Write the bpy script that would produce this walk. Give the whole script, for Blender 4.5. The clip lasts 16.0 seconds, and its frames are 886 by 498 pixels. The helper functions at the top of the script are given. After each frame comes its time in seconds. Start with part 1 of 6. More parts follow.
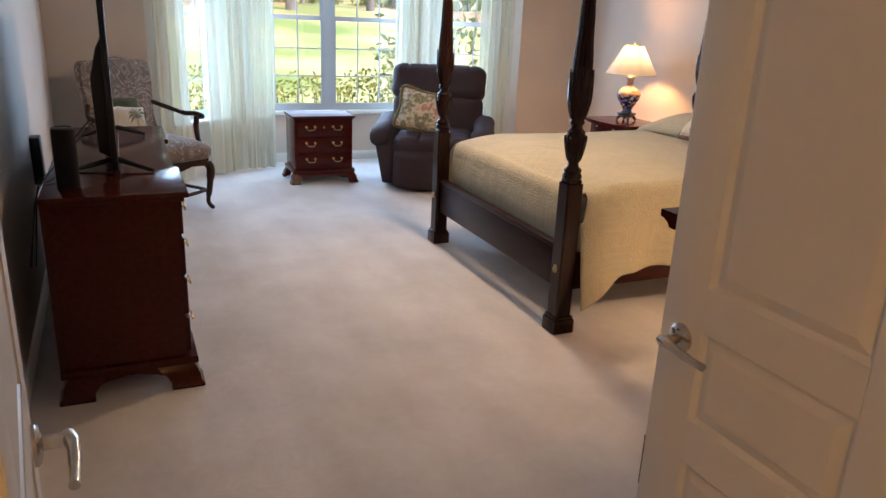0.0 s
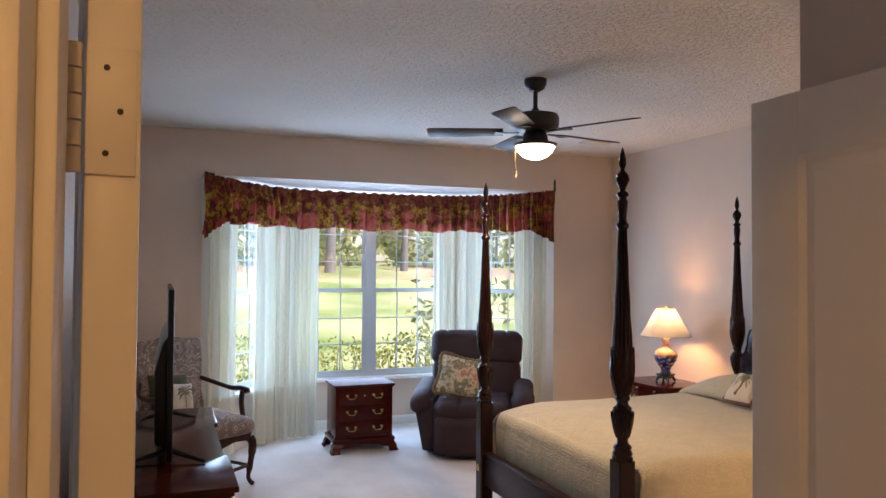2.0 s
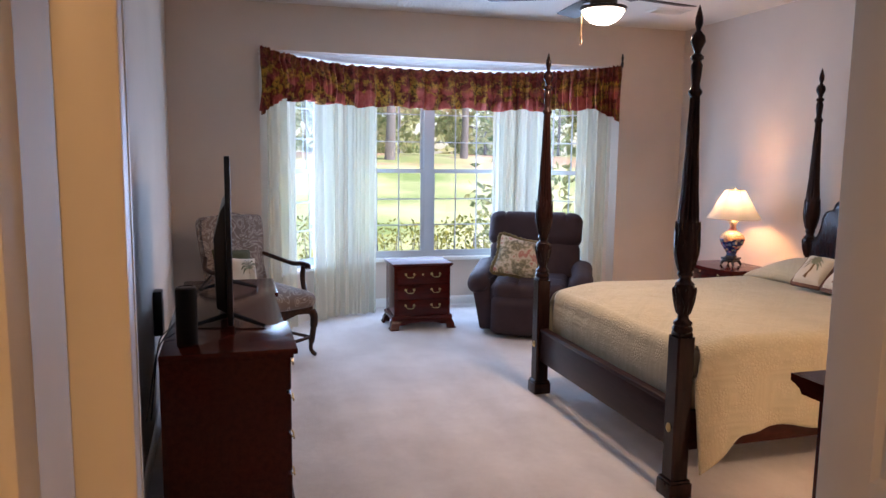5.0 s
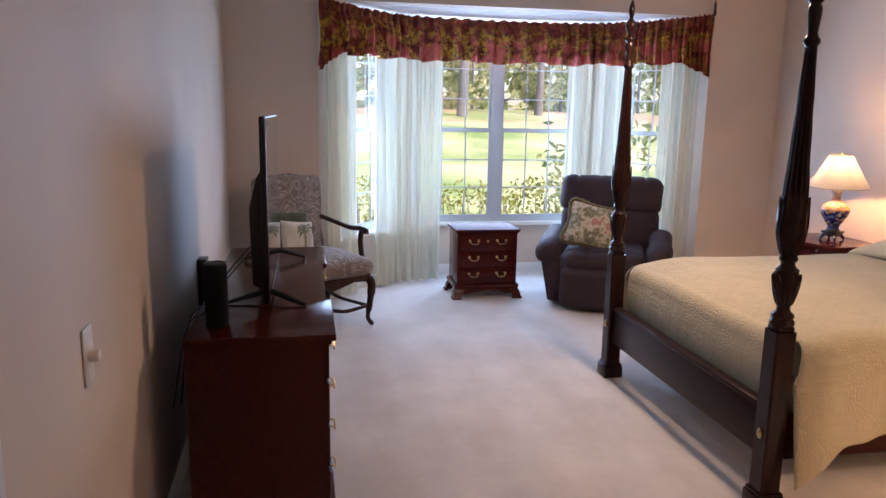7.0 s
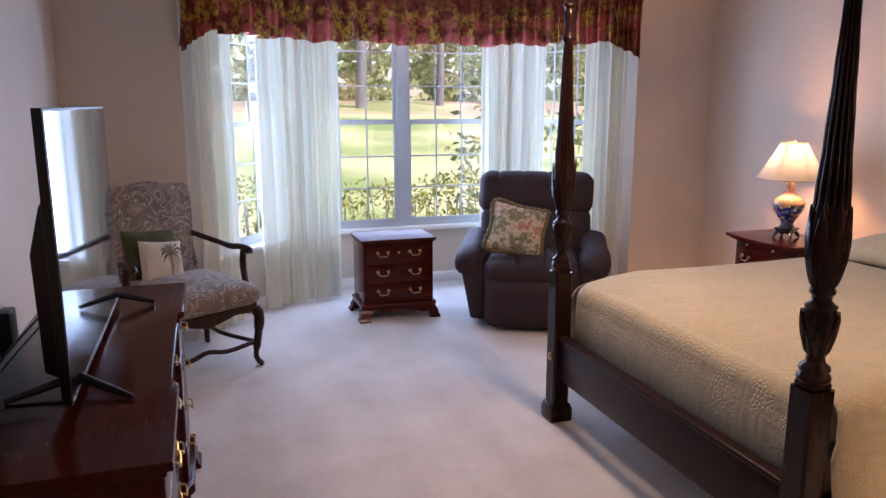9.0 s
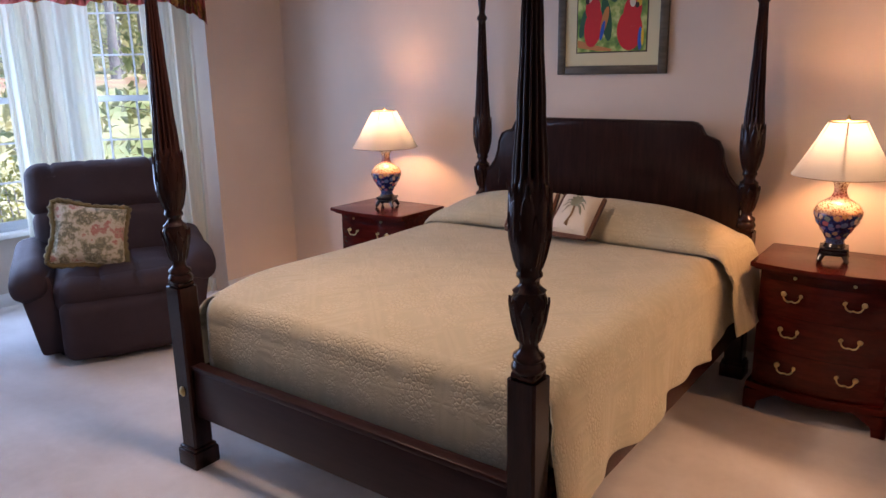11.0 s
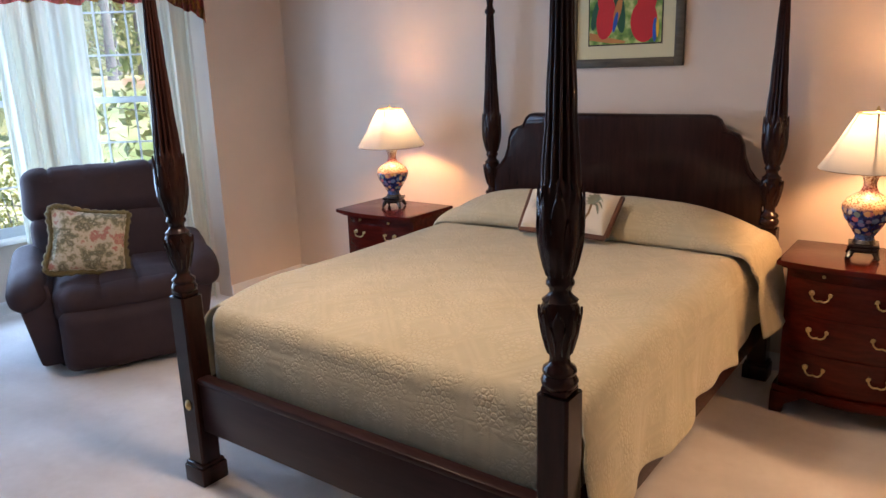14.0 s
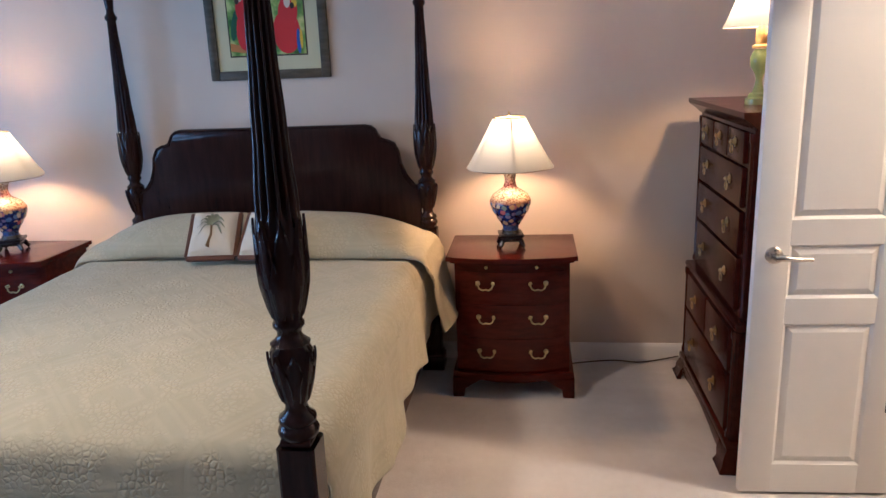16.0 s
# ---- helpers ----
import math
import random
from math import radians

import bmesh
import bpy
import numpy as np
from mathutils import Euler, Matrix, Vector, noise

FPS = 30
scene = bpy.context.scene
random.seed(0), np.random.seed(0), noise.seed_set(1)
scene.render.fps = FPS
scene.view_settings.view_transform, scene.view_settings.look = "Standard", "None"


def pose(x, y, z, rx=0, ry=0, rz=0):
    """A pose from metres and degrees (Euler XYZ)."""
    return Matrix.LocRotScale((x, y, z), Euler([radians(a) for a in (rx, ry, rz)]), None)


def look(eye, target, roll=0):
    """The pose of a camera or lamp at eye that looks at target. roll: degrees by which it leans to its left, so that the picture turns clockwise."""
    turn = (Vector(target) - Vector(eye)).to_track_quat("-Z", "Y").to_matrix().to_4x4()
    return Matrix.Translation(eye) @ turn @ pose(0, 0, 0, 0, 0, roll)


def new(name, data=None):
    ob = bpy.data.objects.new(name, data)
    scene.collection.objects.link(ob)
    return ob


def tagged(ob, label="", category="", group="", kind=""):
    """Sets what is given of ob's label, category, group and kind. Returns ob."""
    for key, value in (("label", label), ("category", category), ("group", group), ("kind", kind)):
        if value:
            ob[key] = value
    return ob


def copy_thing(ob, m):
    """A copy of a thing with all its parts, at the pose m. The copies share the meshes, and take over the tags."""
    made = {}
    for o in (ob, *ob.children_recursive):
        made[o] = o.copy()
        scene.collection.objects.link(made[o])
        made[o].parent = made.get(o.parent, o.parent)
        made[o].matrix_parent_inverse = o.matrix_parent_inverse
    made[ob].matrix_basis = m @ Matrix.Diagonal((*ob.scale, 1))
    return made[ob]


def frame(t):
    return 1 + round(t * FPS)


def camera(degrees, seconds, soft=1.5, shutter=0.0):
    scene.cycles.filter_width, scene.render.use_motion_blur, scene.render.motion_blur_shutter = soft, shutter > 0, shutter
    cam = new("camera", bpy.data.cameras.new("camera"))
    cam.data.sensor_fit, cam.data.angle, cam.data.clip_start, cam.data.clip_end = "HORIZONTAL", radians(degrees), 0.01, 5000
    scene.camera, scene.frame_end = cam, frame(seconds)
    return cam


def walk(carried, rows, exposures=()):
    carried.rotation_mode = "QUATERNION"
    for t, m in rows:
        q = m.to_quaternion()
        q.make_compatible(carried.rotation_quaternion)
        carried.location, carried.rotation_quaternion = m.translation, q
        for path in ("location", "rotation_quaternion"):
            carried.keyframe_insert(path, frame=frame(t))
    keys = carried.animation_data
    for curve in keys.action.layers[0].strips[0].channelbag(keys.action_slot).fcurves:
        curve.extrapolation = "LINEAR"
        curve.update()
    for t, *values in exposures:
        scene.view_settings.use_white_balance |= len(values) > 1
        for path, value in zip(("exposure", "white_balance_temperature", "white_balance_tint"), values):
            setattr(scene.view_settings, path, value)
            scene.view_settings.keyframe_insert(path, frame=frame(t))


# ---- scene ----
cam = camera(62.8, 16.0)
EXPOSURE = [(0, 1.05, 6700, 16), (1.5, 0.82, 6700, 22), (3, 0.84, 6600, 16), (4.5, 0.82, 6150, 20), (5, 0.92, 6350, 25), (7.5, 0.92, 6500, 27), (9, 0.78, 6500, 33), (10, 0.57, 6550, 37), (12.5, 0.94, 5700, 19), (14, 0.96, 6300, 19), (14.5, 0.97, 6450, 21), (15, 0.97, 5950, 15), (15.5, 0.92, 5100, 12), (16, 0.88, 4900, 10)]
PATH = [
    (0, (0.354, -0.27, 1.554), (1.129, 1.468, 0.939), 2.5),
    (0.5, (0.298, -0.299, 1.602), (1.028, 1.495, 1.104), 0.6),
    (1, (0.281, -0.307, 1.64), (1.002, 1.538, 1.363), 0.4),
    (1.5, (0.275, -0.294, 1.688), (0.991, 1.571, 1.597), 0.4),
    (2, (0.269, -0.293, 1.712), (0.986, 1.573, 1.764), 0.4),
    (2.5, (0.257, -0.303, 1.738), (0.98, 1.555, 1.891), 0.4),
    (3, (0.26, -0.302, 1.745), (0.977, 1.555, 1.941), 0.7),
    (3.5, (0.272, -0.288, 1.715), (0.977, 1.578, 1.856), 0.7),
    (4, (0.293, -0.253, 1.681), (0.977, 1.626, 1.676), 0.9),
    (4.5, (0.281, -0.235, 1.635), (0.942, 1.647, 1.489), 0.5),
    (5, (0.314, -0.214, 1.618), (0.873, 1.69, 1.366), 0.7),
    (5.2, (0.361, -0.194, 1.617), (0.865, 1.721, 1.332), 1.0),
    (7.3, (0.518, 0.267, 1.64), (0.879, 2.198, 1.268), 0.9),
    (7.5, (0.571, 0.355, 1.637), (0.931, 2.289, 1.273), 0.8),
    (8, (0.665, 0.577, 1.629), (1.049, 2.503, 1.254), 1.1),
    (8.5, (0.634, 0.852, 1.631), (1.122, 2.751, 1.239), 1.3),
    (9, (0.662, 1.095, 1.619), (1.278, 2.957, 1.227), -0.0),
    (9.5, (0.772, 1.363, 1.619), (1.549, 3.166, 1.236), -1.3),
    (10, (0.757, 1.612, 1.62), (1.944, 3.167, 1.204), -1.9),
    (10.2, (0.732, 1.689, 1.619), (2.055, 3.122, 1.176), -2.0),
    (12.3, (0.716, 1.78, 1.61), (2.336, 2.848, 1.125), -0.7),
    (12.5, (0.72, 1.776, 1.607), (2.334, 2.851, 1.116), -0.8),
    (13, (0.717, 1.776, 1.611), (2.31, 2.877, 1.109), -0.8),
    (13.5, (0.709, 1.808, 1.612), (2.278, 2.944, 1.114), -1.1),
    (14, (0.792, 1.886, 1.613), (2.347, 3.046, 1.128), -1.9),
    (14.5, (0.927, 1.985, 1.611), (2.51, 3.103, 1.117), -3.0),
    (15, (0.919, 2.096, 1.625), (2.666, 2.92, 1.106), -3.3),
    (15.5, (0.866, 2.144, 1.642), (2.745, 2.592, 1.121), -2.9),
    (16, (0.86, 2.136, 1.65), (2.779, 2.385, 1.144), -2.3),
]
walk(cam, [(t, look(eye, target, roll)) for t, eye, target, roll in PATH],
     EXPOSURE)

# ---- light ----
world = bpy.data.worlds.new("world")
scene.world = world
world.use_nodes = True
wn = world.node_tree
sky = wn.nodes.new("ShaderNodeTexSky")
sky.sky_type, sky.sun_disc = "NISHITA", False
SUN_EL, SUN_AZ = radians(62), radians(135)
sky.sun_elevation, sky.sun_rotation = SUN_EL, SUN_AZ
wn.nodes["Background"].inputs["Strength"].default_value = 0.15
wn.links.new(sky.outputs["Color"], wn.nodes["Background"].inputs["Color"])
sun = new("sun", bpy.data.lights.new("sun", "SUN"))
sun.data.energy, sun.data.angle, sun.data.color = 5.0, radians(0.6), (1.0, 0.95, 0.86)
sun_dir = Vector((math.sin(SUN_AZ) * math.cos(SUN_EL), math.cos(SUN_AZ) * math.cos(SUN_EL), math.sin(SUN_EL)))
sun.matrix_world = look(sun_dir * 30, (0, 0, 0))


def area_lamp(name, eye, target, sx, sy, power, color):
    ob = new(name, bpy.data.lights.new(name, "AREA"))
    ob.data.shape, ob.data.size, ob.data.size_y, ob.data.energy, ob.data.color = "RECTANGLE", sx, sy, power, color
    ob.matrix_world = look(eye, target)
    return ob


def bulb(name, place, power, color, radius=0.03):
    ob = new(name, bpy.data.lights.new(name, "POINT"))
    ob.data.energy, ob.data.color, ob.data.shadow_soft_size = power, color, radius
    ob.location = place
    return ob


DAY = (0.43, 0.67, 1.0)
WARM = (1.0, 0.53, 0.21)
# the sky's light in the three window openings of the bay
area_lamp("daylight_center", (2.35, 7.33, 1.48), (2.35, 5.0, 1.66), 1.75, 1.85, 54, DAY)
area_lamp("daylight_west", (1.035, 6.865, 1.48), (2.53, 5.53, 1.48), 0.75, 1.85, 23, DAY)
area_lamp("daylight_east", (3.615, 6.85, 1.48), (2.0, 5.62, 1.48), 0.70, 1.85, 18, DAY)
bulb("bulb_north", (4.37, 4.942, 1.288), 14.5, WARM, 0.05)
bulb("bulb_south", (4.38, 2.25, 1.288), 13.5, WARM, 0.05)
bulb("bulb_chest", (3.98, 1.235, 1.82), 15, WARM)
fan_light = new("bulb_fan", bpy.data.lights.new("bulb_fan", "SPOT"))
fan_light.data.energy, fan_light.data.color, fan_light.data.shadow_soft_size = 54, (1.0, 0.72, 0.46), 0.12
fan_light.data.spot_size, fan_light.data.spot_blend = radians(168), 0.5
fan_light.matrix_world = pose(2.413, 3.70, 2.375)
bulb("bulb_closet", (2.93, -0.12, 2.55), 88, (1.0, 0.72, 0.44), 0.08)
bulb("bulb_hall", (0.2, -1.3, 2.50), 14.5, (1.0, 0.57, 0.21), 0.10)

# ---- materials ----


class Nodes:
    """A material's node tree with short ways to add nodes."""

    def __init__(self, name):
        self.mat = bpy.data.materials.new(name)
        self.mat.use_nodes = True
        self.tree = self.mat.node_tree
        self.bsdf = self.tree.nodes["Principled BSDF"]
        self.out = self.tree.nodes["Material Output"]
        self.coord = self.tree.nodes.new("ShaderNodeTexCoord").outputs["Object"]

    def add(self, kind, values=(), **props):
        n = self.tree.nodes.new(kind)
        for k, v in props.items():
            setattr(n, k, v)
        for k, v in dict(values).items():
            if isinstance(v, bpy.types.NodeSocket):
                self.tree.links.new(v, n.inputs[k])
            else:
                n.inputs[k].default_value = v
        return n

    def link(self, a, b):
        self.tree.links.new(a, b)

    def stretched(self, sx, sy, sz):
        return self.add("ShaderNodeMapping", {"Vector": self.coord, "Scale": (sx, sy, sz)}).outputs[0]

    def noise(self, scale, detail=3.0, rough=0.5, vector=None):
        return self.add("ShaderNodeTexNoise", {"Vector": vector or self.coord, "Scale": scale, "Detail": detail, "Roughness": rough}).outputs["Fac"]

    def ramp(self, fac, stops):
        n = self.add("ShaderNodeValToRGB", {"Fac": fac})
        el = n.color_ramp.elements
        while len(el) < len(stops):
            el.new(0.5)
        for e, (p, c) in zip(el, stops):
            e.position, e.color = p, (*c, 1) if len(c) == 3 else c
        return n.outputs["Color"]

    def bump(self, height, strength, distance, normal=None):
        values = {"Height": height, "Strength": strength, "Distance": distance}
        if normal:
            values["Normal"] = normal
        return self.add("ShaderNodeBump", values).outputs[0]

    def set(self, **kw):
        for k, v in kw.items():
            s = self.bsdf.inputs[k.replace("_", " ")]
            if isinstance(v, bpy.types.NodeSocket):
                self.link(v, s)
            else:
                s.default_value = v
        return self.mat


def scaled(c, f):
    return tuple(min(1.0, v * f) for v in c)


def paint(name, c, rough=0.55, grain=180, amount=0.06, gloss=0.3):
    n = Nodes(name)
    col = n.ramp(n.noise(1.7, 4), [(0.3, scaled(c, 0.95)), (0.7, scaled(c, 1.04))])
    nor = n.bump(n.noise(grain, 2), amount, 0.004)
    return n.set(Base_Color=col, Roughness=rough, Normal=nor, Specular_IOR_Level=gloss)


def wood(name, dark, light, rough=0.22, along=(1.5, 14, 14), coat=0.35):
    n = Nodes(name)
    v = n.stretched(*along)
    g = n.noise(3.0, 6, 0.62, v)
    big = n.noise(1.3, 2)
    f = n.add("ShaderNodeMath", {0: g, 1: n.add("ShaderNodeMath", {0: big, 1: 0.35}, operation="MULTIPLY").outputs[0]}, operation="ADD").outputs[0]
    col = n.ramp(f, [(0.42, dark), (0.85, light)])
    r = n.ramp(n.noise(9, 3), [(0.3, (rough * 0.94,) * 3), (0.7, (rough * 1.10,) * 3)])
    return n.set(Base_Color=col, Roughness=r, Normal=n.bump(g, 0.02, 0.001), Coat_Weight=coat * 0.35, Coat_Roughness=0.09, Specular_IOR_Level=0.14)


def metal(name, c, rough=0.25):
    n = Nodes(name)
    col = n.ramp(n.noise(40, 3), [(0.3, scaled(c, 0.7)), (0.7, c)])
    return n.set(Base_Color=col, Metallic=1.0, Roughness=rough)


def fabric(name, c, spread=0.12, scale=260, strength=0.35, rough=0.9, sheen=0.2, blot=5):
    n = Nodes(name)
    col = n.ramp(n.noise(blot, 5, 0.6), [(0.25, scaled(c, 1 - spread)), (0.75, scaled(c, 1 + spread))])
    nor = n.bump(n.noise(scale, 3, 0.7), strength, 0.004)
    return n.set(Base_Color=col, Roughness=rough, Normal=nor, Sheen_Weight=sheen, Specular_IOR_Level=0.2)


M = {}
M["wall"] = paint("wall_paint", (0.64, 0.545, 0.462), 0.62, 260, 0.10)
M["white"] = paint("white_trim", (0.80, 0.78, 0.74), 0.30, 60, 0.03, 0.5)
M["door"] = paint("white_door_paint", (0.78, 0.75, 0.70), 0.42, 45, 0.05, 0.4)
# white sashes; their shade against the bright outdoors is put into this grey-blue
M["sash"] = paint("sash_white_backlit", (0.46, 0.49, 0.52), 0.4, 80, 0.03)


def ceiling_material():
    n = Nodes("ceiling_texture")
    k = n.noise(36, 4, 0.6)
    splat = n.ramp(k, [(0.46, (0, 0, 0)), (0.60, (1, 1, 1))])
    col = n.ramp(n.noise(1.2, 4), [(0.3, (0.84, 0.81, 0.75)), (0.7, (0.88, 0.85, 0.79))])
    nor = n.bump(splat, 1.0, 0.012)
    nor = n.bump(n.noise(90, 2), 0.25, 0.004, nor)
    return n.set(Base_Color=col, Roughness=0.85, Normal=nor, Specular_IOR_Level=0.15)


def carpet_material():
    n = Nodes("carpet_pile")
    fine = n.noise(330, 3, 0.75)
    blot = n.noise(2.4, 4, 0.55)
    mid = n.noise(24, 4, 0.65)
    track = n.noise(1.1, 3, 0.5, n.stretched(2.6, 0.7, 1))
    f = n.add("ShaderNodeMath", {0: fine, 1: 0.35}, operation="MULTIPLY").outputs[0]
    for v, w in ((blot, 0.50), (mid, 0.18), (track, 0.50)):
        f = n.add("ShaderNodeMath", {0: n.add("ShaderNodeMath", {0: v, 1: w}, operation="MULTIPLY").outputs[0], 1: f}, operation="ADD").outputs[0]
    col = n.ramp(f, [(0.58, (0.55, 0.50, 0.465)), (0.94, (0.79, 0.745, 0.71))])
    nor = n.bump(fine, 0.7, 0.006)
    nor = n.bump(mid, 0.35, 0.01, nor)
    return n.set(Base_Color=col, Roughness=0.97, Normal=nor, Sheen_Weight=0.25, Specular_IOR_Level=0.1)


def spread_material():
    """Matelasse: raised flower medallions inside a diamond net, and fine quilting."""
    n = Nodes("matelasse_bedspread")
    rot = n.add("ShaderNodeMapping", {"Vector": n.coord, "Rotation": (0, 0, radians(45)), "Scale": (4.2, 4.2, 4.2)}).outputs[0]
    net = n.add("ShaderNodeTexVoronoi", {"Vector": rot, "Scale": 1.0, "Randomness": 0.0}, feature="DISTANCE_TO_EDGE").outputs["Distance"]
    bands = n.add("ShaderNodeMath", {0: net, 1: 34.0}, operation="MULTIPLY").outputs[0]
    bands = n.add("ShaderNodeMath", {0: n.add("ShaderNodeMath", {0: bands}, operation="SINE").outputs[0], 1: 0.3}, operation="MULTIPLY").outputs[0]
    leaf = n.add("ShaderNodeTexVoronoi", {"Vector": n.coord, "Scale": 54.0, "Randomness": 0.85}, feature="DISTANCE_TO_EDGE").outputs["Distance"]
    flower = n.ramp(leaf, [(0.03, (0, 0, 0)), (0.25, (1, 1, 1))])
    mask = n.ramp(n.noise(9, 3), [(0.42, (0, 0, 0)), (0.58, (1, 1, 1))])
    both = n.add("ShaderNodeMix", {"Factor": mask, "A": bands, "B": flower}).outputs["Result"]
    col = n.ramp(n.noise(4, 5, 0.6), [(0.25, (0.45, 0.395, 0.265)), (0.75, (0.52, 0.46, 0.32))])
    woven = n.ramp(both, [(0.0, (0.90, 0.90, 0.90)), (0.6, (1, 1, 1))])
    col = n.add("ShaderNodeMix", {"Factor": 1.0, "A": col, "B": woven}, data_type="RGBA", blend_type="MULTIPLY").outputs["Result"]
    nor = n.bump(both, 0.55, 0.0042)
    nor = n.bump(n.noise(330, 2), 0.25, 0.002, nor)
    nor = n.bump(n.noise(7, 3), 0.25, 0.02, nor)
    return n.set(Base_Color=col, Roughness=0.9, Normal=nor, Sheen_Weight=0.15, Specular_IOR_Level=0.15)


def valance_material():
    """Floral print: rose blooms low down, gold and olive foliage between, on a maroon ground."""
    n = Nodes("floral_print")
    xyz = n.add("ShaderNodeSeparateXYZ", {"Vector": n.coord}).outputs
    z = xyz[2]
    flat = n.add("ShaderNodeCombineXYZ", {"X": xyz[0], "Y": n.add("ShaderNodeMath", {0: z, 1: 0.72}, operation="MULTIPLY").outputs[0]}).outputs[0]
    low = n.ramp(n.add("ShaderNodeMapRange", {"Value": z, "From Min": 1.93, "From Max": 2.50}).outputs[0], [(0.0, (1, 1, 1)), (0.56, (1, 1, 1)), (0.70, (0, 0, 0))])
    mid = n.ramp(n.add("ShaderNodeMapRange", {"Value": z, "From Min": 1.93, "From Max": 2.50}).outputs[0], [(0.18, (0.4, 0.4, 0.4)), (0.42, (1, 1, 1)), (0.72, (1, 1, 1)), (0.86, (0.25, 0.25, 0.25))])
    ground = n.ramp(n.noise(26, 4, 0.7), [(0.32, (0.055, 0.014, 0.010)), (0.5, (0.20, 0.036, 0.026)), (0.66, (0.33, 0.065, 0.045))])
    fleck = n.noise(34, 4, 0.7, flat)
    leaves = n.ramp(fleck, [(0.36, (0.07, 0.045, 0.018)), (0.45, (0.24, 0.13, 0.03)), (0.54, (0.62, 0.34, 0.05)), (0.70, (0.40, 0.17, 0.03))])
    where = n.ramp(n.noise(13, 3, 0.6, flat), [(0.46, (0, 0, 0)), (0.54, (1, 1, 1))])
    where = n.add("ShaderNodeMath", {0: where, 1: mid}, operation="MULTIPLY").outputs[0]
    col = n.add("ShaderNodeMix", {"Factor": where, "A": ground, "B": leaves}, data_type="RGBA").outputs["Result"]
    cell = n.add("ShaderNodeTexVoronoi", {"Vector": flat, "Scale": 6.2, "Randomness": 0.7}, voronoi_dimensions="2D")
    ragged = n.add("ShaderNodeMath", {0: cell.outputs["Distance"], 1: n.add("ShaderNodeMath", {0: n.noise(30, 3, 0.6, flat), 1: 0.35}, operation="MULTIPLY").outputs[0]}, operation="ADD").outputs[0]
    bloom = n.ramp(ragged, [(0.50, (1, 1, 1)), (0.60, (0, 0, 0))])
    bloom = n.add("ShaderNodeMath", {0: bloom, 1: low}, operation="MULTIPLY").outputs[0]
    petal = n.ramp(n.noise(18, 3, 0.6), [(0.35, (0.42, 0.08, 0.065)), (0.65, (0.60, 0.16, 0.125))])
    col = n.add("ShaderNodeMix", {"Factor": bloom, "A": col, "B": petal}, data_type="RGBA").outputs["Result"]
    return n.set(Base_Color=col, Roughness=0.75, Normal=n.bump(n.noise(300, 2), 0.2, 0.002), Specular_IOR_Level=0.25)


def sheer_material():
    n = Nodes("sheer_voile")
    thread = n.noise(4, 2, 0.5, n.stretched(6, 6, 0.25))
    t = n.add("ShaderNodeBsdfTransparent", {"Color": (1, 1, 1, 1)})
    d = n.add("ShaderNodeBsdfTranslucent", {"Color": (0.70, 0.71, 0.59, 1)})
    s = n.add("ShaderNodeBsdfDiffuse", {"Color": (0.70, 0.675, 0.54, 1)})
    cloth = n.add("ShaderNodeMixShader", {0: 0.90, 1: d.outputs[0], 2: s.outputs[0]})
    f = n.ramp(thread, [(0.3, (0.76, 0.76, 0.76)), (0.7, (0.90, 0.90, 0.90))])
    m = n.add("ShaderNodeMixShader", {0: f, 1: t.outputs[0], 2: cloth.outputs[0]})
    n.link(m.outputs[0], n.out.inputs[0])
    return n.mat


def shade_material():
    n = Nodes("lamp_shade_silk")
    d = n.add("ShaderNodeBsdfTranslucent", {"Color": (0.125, 0.145, 0.17, 1)})
    s = n.add("ShaderNodeBsdfDiffuse", {"Color": (0.82, 0.78, 0.70, 1)})
    m = n.add("ShaderNodeMixShader", {0: 0.40, 1: d.outputs[0], 2: s.outputs[0]})
    n.link(m.outputs[0], n.out.inputs[0])
    return n.mat


def glass_material():
    n = Nodes("window_glass")
    t = n.add("ShaderNodeBsdfTransparent", {"Color": (0.97, 0.98, 0.97, 1)})
    g = n.add("ShaderNodeBsdfGlossy", {"Color": (1, 1, 1, 1), "Roughness": 0.02})
    m = n.add("ShaderNodeMixShader", {0: 0.04, 1: t.outputs[0], 2: g.outputs[0]})
    n.link(m.outputs[0], n.out.inputs[0])
    return n.mat


def print_cloth(name, ground, stops, scale):
    n = Nodes(name)
    w = n.noise(scale, 5, 0.65)
    col = n.ramp(w, [(0.0, ground)] + stops)
    return n.set(Base_Color=col, Roughness=0.85, Normal=n.bump(w, 0.25, 0.003), Sheen_Weight=0.2, Specular_IOR_Level=0.2)


def scroll_cloth(name, ground, line):
    """Thin pale curls woven into a taupe ground."""
    n = Nodes(name)
    warp = n.add("ShaderNodeTexNoise", {"Vector": n.coord, "Scale": 7.0, "Detail": 1.0, "Distortion": 1.6}).outputs["Fac"]
    curl = n.ramp(warp, [(0.40, (0, 0, 0)), (0.43, (1, 1, 1)), (0.455, (0, 0, 0)), (0.51, (0, 0, 0)), (0.535, (1, 1, 1)), (0.56, (0, 0, 0)), (0.64, (0.8, 0.8, 0.8)), (0.67, (0, 0, 0))])
    soft = n.ramp(n.noise(4, 3), [(0.3, scaled(ground, 0.85)), (0.7, scaled(ground, 1.15))])
    col = n.add("ShaderNodeMix", {"Factor": curl, "A": soft, "B": (*line, 1)}, data_type="RGBA").outputs["Result"]
    nor = n.bump(n.noise(320, 2), 0.25, 0.002, n.bump(curl, 0.2, 0.002))
    return n.set(Base_Color=col, Roughness=0.82, Normal=nor, Sheen_Weight=0.2, Specular_IOR_Level=0.2)


